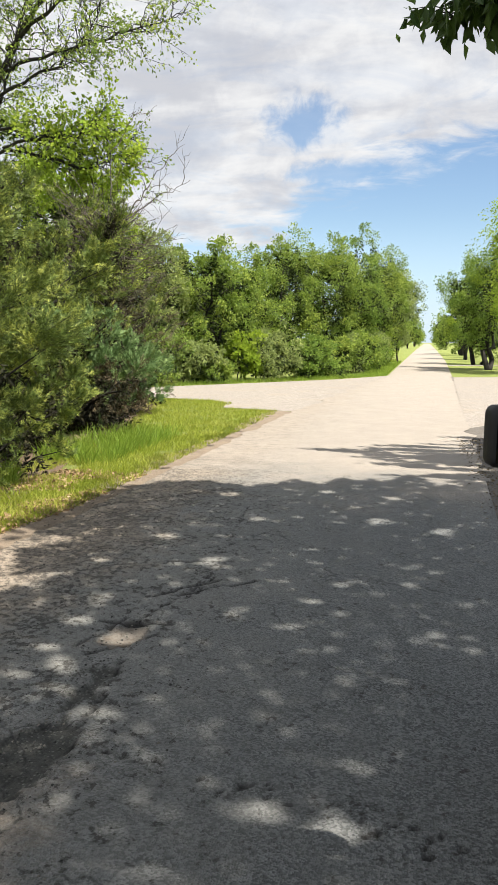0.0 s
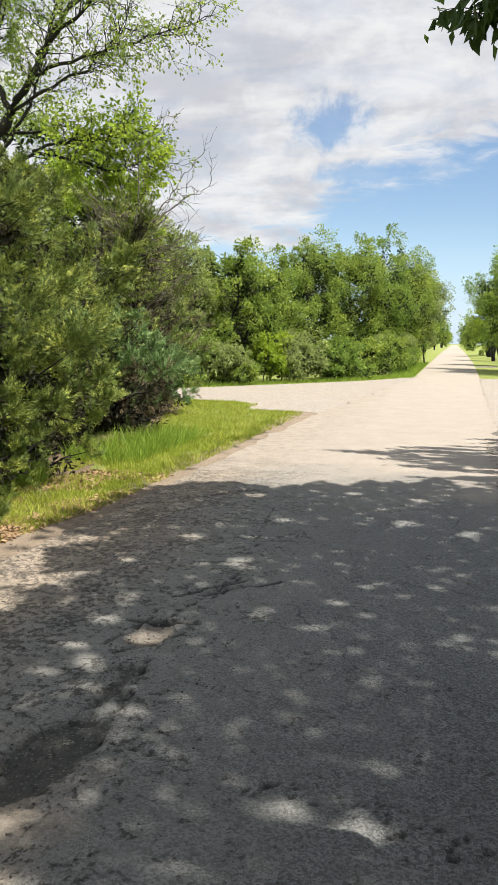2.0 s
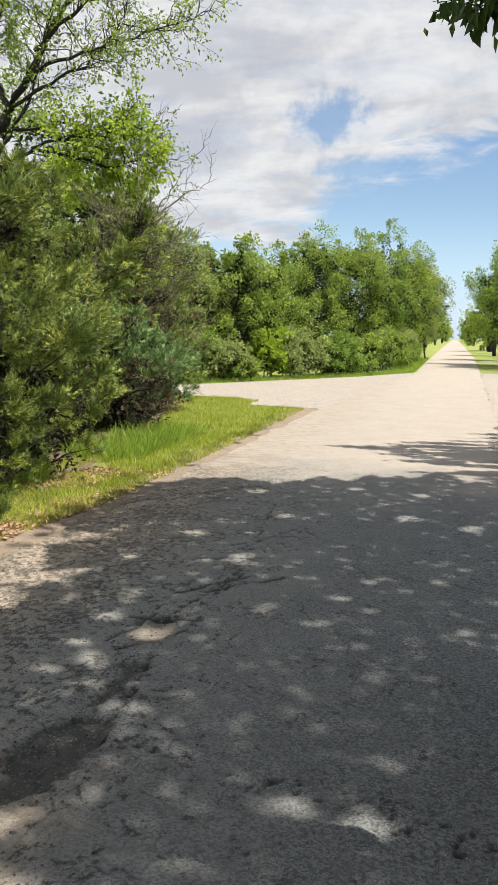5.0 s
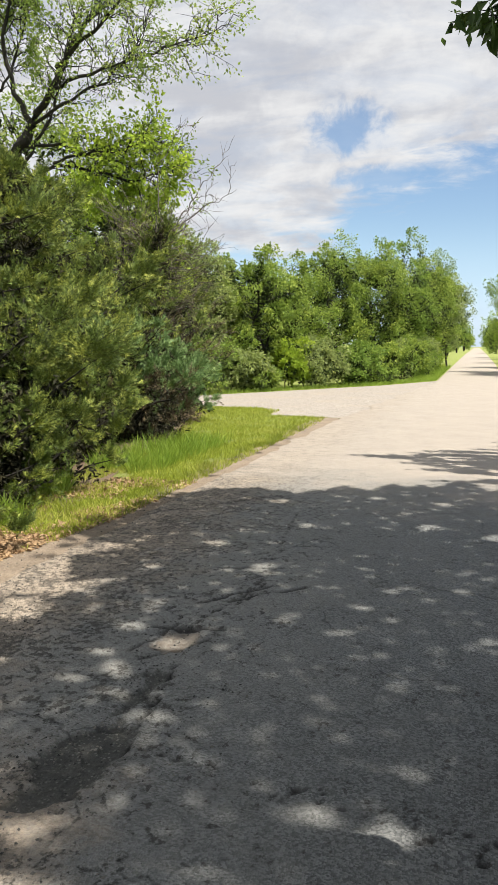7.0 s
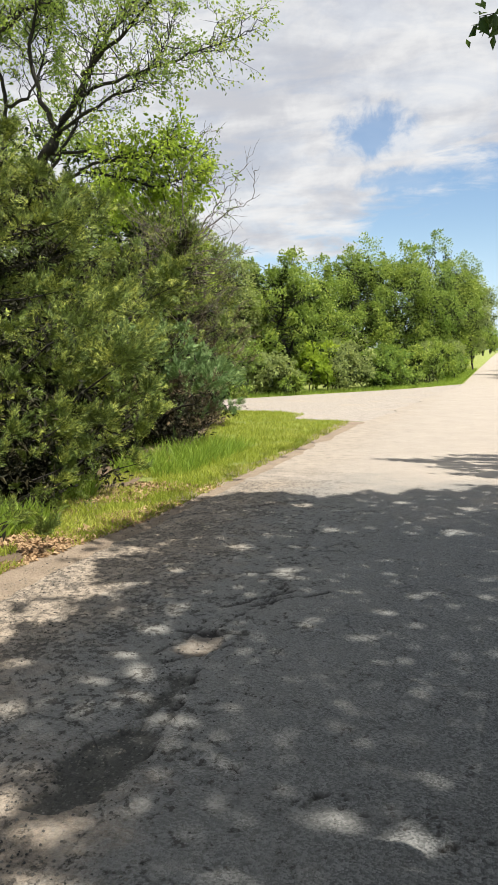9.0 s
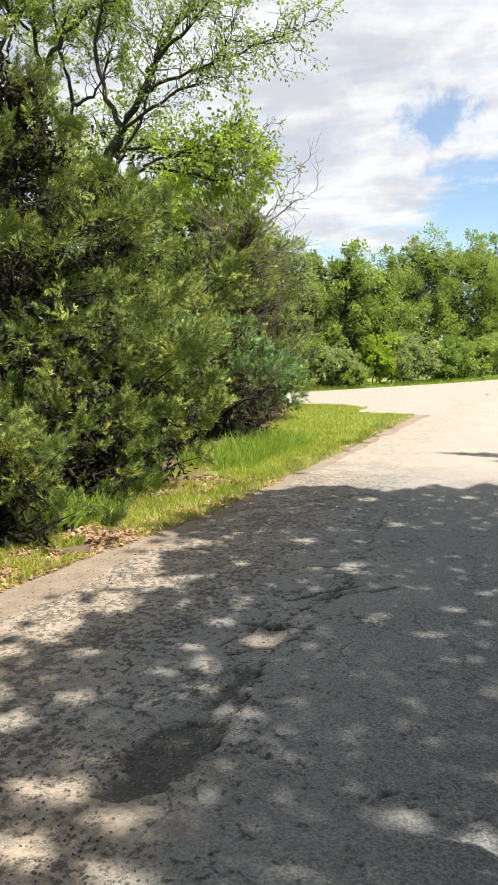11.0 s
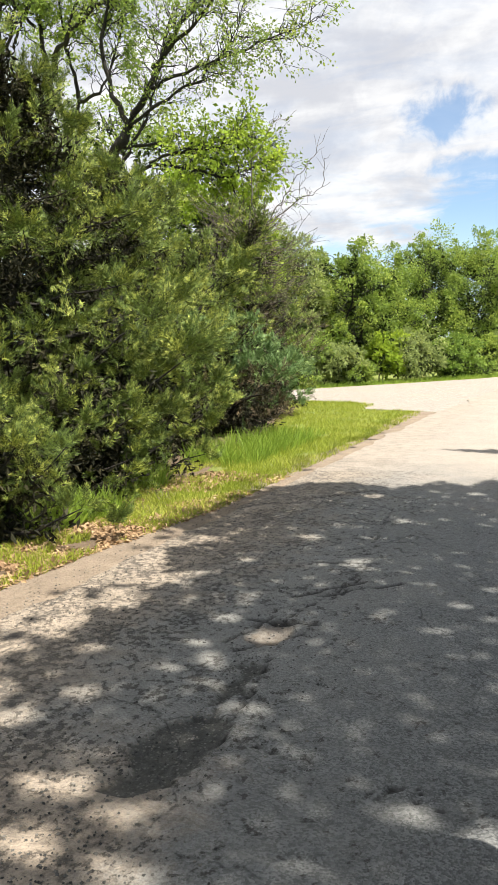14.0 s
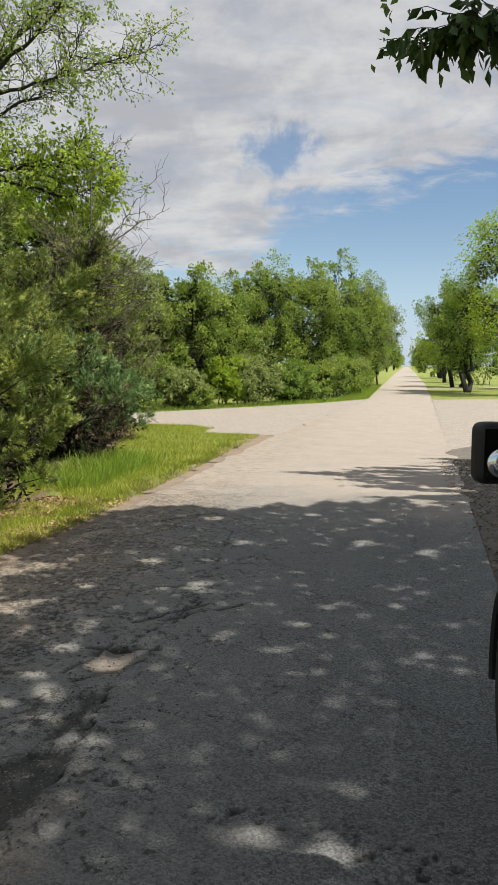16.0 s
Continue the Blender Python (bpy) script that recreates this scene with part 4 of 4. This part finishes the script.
# ---- the wood beyond the gravel ----
WOOD = (
    (-11.0, 30.5, 6.1, 2.7, LEAF_SAGE, 61), (-8.6, 31.5, 5.4, 2.2, LEAF_MID, 62), (-13.0, 36.0, 6.6, 3.0, LEAF_MID, 63), (-9.4, 38.0, 5.5, 2.6, LEAF_MID, 64),
    (-7.4, 41.5, 7.2, 2.2, LEAF_MID, 65), (-5.4, 44.0, 7.7, 2.4, LEAF_MID, 66), (-4.3, 48.0, 8.4, 2.3, LEAF_DEEP, 67), (-3.2, 54.0, 8.5, 2.4, LEAF_MID, 68),
    (-2.6, 63.0, 7.8, 2.3, LEAF_SAGE, 69), (-3.5, 75.0, 8.5, 2.7, LEAF_MID, 70), (-5.0, 92.0, 9.0, 3.0, LEAF_MID, 71), (-8.4, 50.0, 8.0, 3.0, LEAF_DEEP, 72), (-16.0, 30.0, 6.4, 3.0, LEAF_MID, 73), (-12.0, 45.0, 5.8, 3.4, LEAF_DEEP, 74))
for x, y, h, r, mat, seed in WOOD:
    broadleaf(x, y, h, r, mat, 17000, 0.125, seed, 0.07, 84, 0.13, label="dense leafy green tree at the wood's edge", group="trees of the wood", stems=2, clump=0.145)
BUSHES = ((-10.0, 27.6, 1.9, 1.3, LEAF_SAGE, 81), (-8.2, 28.6, 1.6, 1.1, LEAF_SAGE, 82), (-7.0, 30.6, 1.8, 1.0, LEAF_BRIGHT, 83), (-6.2, 32.6, 2.2, 1.1, LEAF_SAGE, 84), (-5.2, 35.0, 2.0, 1.2, LEAF_DEEP, 85),
          (-4.2, 38.0, 1.9, 1.1, LEAF_MID, 86), (-3.3, 42.0, 2.2, 1.1, LEAF_MID, 87), (-2.9, 47.0, 2.4, 1.0, LEAF_SAGE, 88), (-3.0, 53.0, 2.6, 1.1, LEAF_BRIGHT, 89))
for x, y, h, r, mat, seed in BUSHES:
    broadleaf(x, y, h, r, mat, 4500, 0.13, seed, 0.05, 40, 0.04, stems=4, name="shrub", label="leafy shrub at the foot of the wood", group="shrubs of the wood", clump=0.22)
rng = np.random.default_rng(31)
for k in range(13):
    y = 26.3 + 2.4 * k + rng.uniform(-0.5, 0.5)
    x = np.interp(y, [25.6, 29.3, 33.8, 39, 66], [-9.4, -7.2, -4.6, -2.6, -2.7]) - rng.uniform(0.2, 1.2)
    broadleaf(x, y, rng.uniform(0.7, 2.6), rng.uniform(0.7, 1.4), (LEAF_DEEP, LEAF_MID, LEAF_SAGE, LEAF_DEEP)[k % 4], 2600, 0.11, 200 + k, 0.0, 26, 0.03, stems=3, name="shrub", label="low tangled undergrowth shrub at the wood's edge", group="undergrowth of the wood", clump=0.26)
for x, y, h, r, seed in ((-9.5, 46, 3.4, 2.6, 91), (-13.5, 41, 3.6, 2.8, 92), (-6.5, 54, 3.6, 2.4, 93), (-15.0, 35, 3.6, 2.8, 94), (-5.5, 66, 4.0, 2.6, 95), (-12.0, 54, 4.0, 3.0, 96), (8.0, 58, 4.0, 3.0, 97), (6.5, 72, 4.2, 2.8, 98), (5.2, 92, 4.5, 2.4, 99), (-3.9, 60, 3.4, 1.5, 100), (-4.0, 70, 3.6, 1.6, 111), (-4.2, 82, 4.0, 1.8, 112), (-4.6, 100, 4.4, 2.2, 113), (9.5, 52, 4.0, 3.0, 114)):
    broadleaf(x, y, h, r, LEAF_DEEP, 2400, 0.22, seed, 0.03, 45, 0.05, stems=4, name="shrub", label="dark thicket inside the wood", group="thickets of the wood", clump=0.2)
# right of the road
for x, y, h, r, mat, seed in ((3.7, 51.0, 7.6, 3.0, LEAF_DEEP, 101), (5.3, 45.5, 11.6, 3.1, LEAF_BRIGHT, 102), (3.8, 62.0, 8.0, 2.8, LEAF_DEEP, 103), (3.7, 80.0, 8.0, 2.6, LEAF_BRIGHT, 104), (4.2, 105.0, 9.0, 3.0, LEAF_MID, 105)):
    broadleaf(x, y, h, r, mat, 13000, 0.14, seed, 0.10, 70, 0.3, label="spreading shade tree on the mown roadside", group="trees right of the road", stems=2, clump=0.16)
for k in range(16):
    side = -1 if k % 2 else 1
    broadleaf(side * (4.5 + 0.5 * math.sin(2.3 * k) + 0.008 * k * k), 118 + 30 * k + 9 * math.sin(4.1 * k), 8.0 + 2.2 * math.sin(1.7 * k), 3.6 + 0.5 * math.sin(3.1 * k), (LEAF_MID, LEAF_DEEP, LEAF_MID)[k % 3], 2200, 0.42, 120 + k, 0.03, 40, 0.2, label="distant leafy green roadside tree", group="distant roadside trees")


# ---- grass ----
def blades(name, rng, at, size, mat, lean=0.35):
    n = len(at)
    out = unit(rng.normal(size=(n, 3)) * np.array([lean, lean, 0.05]) + np.array([0, 0, 1.0]))
    side = unit(np.cross(out, rng.normal(size=(n, 3))))
    size = np.asarray(size)[:, None]
    bow = unit(rng.normal(size=(n, 3)) * np.array([1, 1, 0])) * size * 0.28
    wide = side * (0.003 + size * 0.008)
    mid = at + out * size * 0.55 + bow * 0.25
    v = np.stack([at - wide, at + wide, mid - wide * 0.8, mid + wide * 0.8, at + out * size + bow], 1).reshape(-1, 3)
    first = 5 * np.arange(n)[:, None, None]
    return fast_mesh(name, v, (first + np.array([[0, 1, 3], [0, 3, 2], [2, 3, 4]])).reshape(-1, 3), mat)


def verge_points(rng, count, inner, outer, y0, y1):
    """Scattered spots on the left verge between two lines of x."""
    y = y0 + (y1 - y0) * rng.uniform(0, 1, count) ** 1.25
    a, b = np.interp(y, *zip(*inner)), np.interp(y, *zip(*outer))
    return np.stack([a + (b - a) * rng.uniform(0, 1, count), y, np.full(count, -0.03)], 1)


rng = np.random.default_rng(8)
EDGE = ((2.0, -3.5), (4.0, -3.55), (5.2, -3.45), (7.0, -3.22), (12.0, -3.2), (17.0, -3.2), (18.4, -3.3), (20.5, -5.6))
FOOT = ((2.0, -4.6), (5.5, -4.2), (7.8, -4.7), (10.5, -5.0), (12.4, -4.9), (16.0, -6.0), (18.4, -6.6), (20.5, -7.2))
short = verge_points(rng, 62000, EDGE, FOOT, 3.0, 20.5)
short = short[[(b > 6.0 or noise.noise((a * 2.6, b * 2.6, 1.4)) > -0.2 + 0.3 * (a < -3.9)) and (b < 7.5 or noise.noise((a * 2.2, b * 2.2, 0.4)) > -0.45) and not (a > -4.75 and b > 18.2) for a, b, _ in short]]
tagged(new("grass", blades("grass", rng, short, rng.uniform(0.03, 0.11, len(short)), GRASS, 0.6)), "short sunlit yellow-green verge grass", "grass", kind="stuff")
tall = verge_points(rng, 8000, tuple((y, x - 0.75) for y, x in EDGE), tuple((y, x - 0.1) for y, x in FOOT), 5.4, 12.8)
tall = tall[[noise.noise((a * 1.4, b * 1.0, 2.4)) > -0.05 for a, b, _ in tall]]
tagged(new("tall_grass", blades("tall_grass", rng, tall, rng.uniform(0.12, 0.36, len(tall)), GRASS_TALL, 0.45)), "tall fresh green grass at the hedge's foot", "grass", kind="stuff")
dry = verge_points(rng, 17000, EDGE, FOOT, 2.8, 9.0)
dry = dry[[noise.noise((a * 1.5, b * 1.5, 6.4)) > (0.0 if b > 6.2 else -0.35) for a, b, _ in dry]] + np.array([0, 0, 0.02])
tagged(new("leaf_litter", leaf_mesh("leaf_litter", rng, dry, rng.normal(size=(len(dry), 3)) * np.array([1, 1, 0.25]), rng.uniform(0.03, 0.07, len(dry)), LITTER, 0.6, 0.3, 3.0)), "brown dry leaves under the hedge", "leaf litter", kind="stuff")
far_edge = []
for k in range(16000):
    s = rng.uniform(0, 1)
    y = 25.6 + s * 40
    x = np.interp(y, [25.6, 29.3, 33.8, 39, 66], [-8.9, -6.6, -3.9, -1.85, -2.0]) - rng.uniform(0, 1.2) ** 1.5
    far_edge.append((x, y, -0.03))
far_edge = np.array(far_edge)
tagged(new("grass", blades("grass", rng, far_edge, rng.uniform(0.08, 0.24, len(far_edge)), GRASS_TALL, 0.5)), "bright green grass along the wood's edge", "grass", kind="stuff")


# ---- crumbs of broken asphalt and stones on the road ----
def pebbles(name, rng, at, size, mat):
    """Small uneven stones: squashed octahedra."""
    n = len(at)
    o = np.array([[1, 0, 0], [0, 1, 0], [-1, 0, 0], [0, -1, 0], [0, 0, 0.7], [0, 0, -0.5]])
    v = o[None] * rng.uniform(0.6, 1.3, (n, 6, 1)) * np.asarray(size)[:, None, None]
    a = rng.uniform(0, 6.28, n)
    c, s = np.cos(a)[:, None], np.sin(a)[:, None]
    v = np.stack([v[..., 0] * c - v[..., 1] * s, v[..., 0] * s + v[..., 1] * c, v[..., 2]], -1) + at[:, None]
    f = np.array([[0, 1, 4], [1, 2, 4], [2, 3, 4], [3, 0, 4], [1, 0, 5], [2, 1, 5], [3, 2, 5], [0, 3, 5]])
    return fast_mesh(name, v.reshape(-1, 3), (f[None] + 6 * np.arange(n)[:, None, None]).reshape(-1, 3), mat)


STONE = make_foliage("broken_stone", rgb(0.04, 0.04, 0.038), rgb(0.12, 0.115, 0.105), rgb(0.24, 0.22, 0.19), 0.0, 0.9, 3.0)
rng = np.random.default_rng(77)
spot = np.stack([rng.uniform(-3.3, -0.9, 16000), 1.7 + 6.5 * rng.uniform(0, 1, 16000) ** 1.4, np.full(16000, 0.010)], 1)
near_patch = np.exp(-((spot[:, 0] + 1.55) / 0.35) ** 2) * (spot[:, 1] < 5.2) + 0.35 * (spot[:, 0] < -2.0)
spot = spot[rng.uniform(0, 1, 16000) < near_patch * 0.55 + 0.05]
tagged(new("road_crumbs", pebbles("road_crumbs", rng, spot, rng.uniform(0.0025, 0.009, len(spot)) , STONE)), "loose stones and asphalt crumbs on the road", "stones", kind="stuff")
spot = np.stack([rng.uniform(-14, 6, 3000), rng.uniform(14.5, 40, 3000), np.full(3000, -0.015)], 1)
spot = spot[[y > 18.6 - 0.05 * x and y < np.interp(x, [-14, -9, -6.5, -3.8, -1.7, 6], [26, 25.2, 29, 33.5, 38.5, 41]) and y > np.interp(x, [-14, -7.2, -5.3, -4.7, -2.6, 0.6, 1.6, 6], [23.4, 21.3, 20.7, 18.9, 18.3, 15.0, 17.5, 21]) and not (edge_at(LEFT_EDGE, y) < x < edge_at(RIGHT_EDGE, y)) for x, y, _ in spot]]
tagged(new("gravel_stones", pebbles("gravel_stones", rng, spot, rng.uniform(0.008, 0.018, len(spot)), make_foliage("limestone", rgb(0.40, 0.36, 0.31), rgb(0.47, 0.43, 0.375), rgb(0.52, 0.48, 0.42), 0.0, 0.9, 3.0))), "loose pale limestone gravel", "gravel", kind="stuff")
spot = np.stack([rng.uniform(0.55, 1.4, 2500), rng.uniform(3.5, 14, 2500), np.full(2500, 0.0)], 1)
tagged(new("leaf_litter", leaf_mesh("leaf_litter", rng, spot, rng.normal(size=(2500, 3)) * np.array([1, 1, 0.25]), rng.uniform(0.02, 0.05, 2500), DEAD_SPRAY, 0.6, 0.3, 3.0)), "brown dry leaves on the shaded verge", "leaf litter", kind="stuff")


# ---- the parked pickup beside the camera ----
PAINT = make_plain("black_paint", (0.008, 0.008, 0.009), 0.25, 0.0, 0.6)
RUBBER = make_plain("rubber", (0.012, 0.012, 0.012), 0.8)
PLASTIC = make_plain("black_plastic", (0.006, 0.006, 0.007), 0.6)
CHROME = make_plain("steel", (0.5, 0.5, 0.5), 0.25, 1.0)
MIRROR, _n = material("mirror_glass")
finish(_n, principled(_n, rgb(0.7, 0.72, 0.72), 0.02, Metallic=1.0))
# the cab's dark reflection is put into this glass's colour
DARK_MIRROR, _n = material("dark_reflection_glass")
finish(_n, principled(_n, rgb(0.045, 0.047, 0.05), 0.02, Metallic=1.0))
GLASS, _n = material("dark_window_glass")
finish(_n, principled(_n, rgb(0.006, 0.007, 0.007), 0.3))


def box(bm, x0, x1, y0, y1, z0, z1, bevel=0.0, segments=3):
    made = bmesh.ops.create_cube(bm, size=1.0)["verts"]
    for v in made:
        v.co = Vector(((x0 + x1) / 2 + v.co.x * (x1 - x0), (y0 + y1) / 2 + v.co.y * (y1 - y0), (z0 + z1) / 2 + v.co.z * (z1 - z0)))
    if bevel:
        edges = {e for v in made for e in v.link_edges}
        bmesh.ops.bevel(bm, geom=list(edges), offset=bevel, segments=segments, profile=0.6, affect="EDGES")
    return bm


def lathe(bm, profile, axis_x, sides=28):
    """Turn (offset along x, radius) pairs about the x axis at the origin."""
    rings = [[bm.verts.new((axis_x + o, r * math.cos(2 * math.pi * k / sides), r * math.sin(2 * math.pi * k / sides))) for k in range(sides)] for o, r in profile]
    for a, b in zip(rings, rings[1:]):
        for k in range(sides):
            bm.faces.new((a[k], a[(k + 1) % sides], b[(k + 1) % sides], b[k]))
    bm.faces.new(rings[0][::-1]), bm.faces.new(rings[-1])
    return bm


def pickup(x, y):
    """Origin on the ground under the left front wheel's outer face; the nose points along +y."""
    car = thing("pickup_truck", x, y, -0.012, "black pickup truck parked at the roadside", "truck")
    part("body", box(bmesh.new(), 0.05, 1.85, -3.9, 0.75, 0.48, 1.08, 0.12, 4), PAINT, car)
    part("hood", box(bmesh.new(), 0.12, 1.78, -0.75, 0.70, 1.04, 1.18, 0.06), PAINT, car)
    cab = box(bmesh.new(), 0.16, 1.74, -2.9, -0.75, 1.05, 1.78, 0.10, 3)
    for v in cab.verts:
        if v.co.z > 1.4:
            v.co.x += 0.13 if v.co.x < 0.95 else -0.13
            v.co.y += -0.42 if v.co.y > -1.8 else 0.12
    part("cab", cab, PAINT, car)
    part("window", box(bmesh.new(), 0.185, 0.21, -2.6, -1.25, 1.14, 1.55, 0.01, 1), GLASS, car, "dark side window")
    part("bumper", box(bmesh.new(), 0.10, 1.80, 0.68, 0.85, 0.45, 0.72, 0.05), PLASTIC, car)
    for px in (0.12, 1.5):
        part("headlight", box(bmesh.new(), px, px + 0.28, 0.70, 0.775, 0.80, 0.98, 0.03), CHROME, car)
    for px, py in ((0.0, 0.0), (0.0, -3.0), (1.65, 0.0), (1.65, -3.0)):
        wheel = part("wheel", lathe(bmesh.new(), ((0.04, 0.18), (0.03, 0.215), (0.20, 0.215), (0.21, 0.18)), 0.0), CHROME, car)
        wheel.location = (px, py, 0.385)
        part("tyre", lathe(bmesh.new(), ((0.02, 0.22), (0.0, 0.29), (0.012, 0.355), (0.045, 0.385), (0.20, 0.385), (0.235, 0.355), (0.245, 0.29), (0.22, 0.22)), 0.0), RUBBER, wheel)
    # flared arch over the front wheel
    bm = bmesh.new()
    sides, rings = 18, []
    for k in range(sides + 1):
        a = math.radians(-8 + 196 * k / sides)
        c, s = math.cos(a), math.sin(a)
        rings.append([bm.verts.new((o, r * c, 0.36 + r * s)) for o, r in ((0.12, 0.42), (0.0, 0.41), (-0.012, 0.43), (0.0, 0.46), (0.08, 0.52))])
    for a, b in zip(rings, rings[1:]):
        for k in range(4):
            bm.faces.new((a[k], a[k + 1], b[k + 1], b[k]))
    part("wheel_arch", bm, PLASTIC, car, "black plastic arch flare")
    turn = Matrix.Translation((-0.09, -0.91, 1.39)) @ Matrix.Rotation(radians(10), 4, "Z") @ Matrix.Translation((0.1, 0.91, -1.39))

    def turned(bm):
        bmesh.ops.transform(bm, matrix=turn, verts=bm.verts)
        return bm

    mirror = part("side_mirror", turned(box(bmesh.new(), -0.224, 0.03, -0.95, -0.87, 1.315, 1.465, 0.028, 4)), PLASTIC, car, "black side mirror housing")
    part("mirror_arm", box(bmesh.new(), 0.0, 0.20, -0.93, -0.88, 1.26, 1.34, 0.02), PLASTIC, mirror)
    part("mirror_glass", turned(box(bmesh.new(), -0.208, 0.014, -0.954, -0.949, 1.329, 1.451, 0.0)), DARK_MIRROR, mirror, "mirror glass with a dark reflection put into its colour")
    bm = bmesh.new()
    bmesh.ops.create_uvsphere(bm, u_segments=32, v_segments=16, radius=0.036)
    for v in bm.verts:
        v.co = Vector((v.co.x - 0.166, v.co.y * 0.22 - 0.956, v.co.z + 1.369))
    part("blind_spot_mirror", turned(bm), MIRROR, mirror, "small round convex mirror stuck on the glass")


pickup(0.362, 2.95)
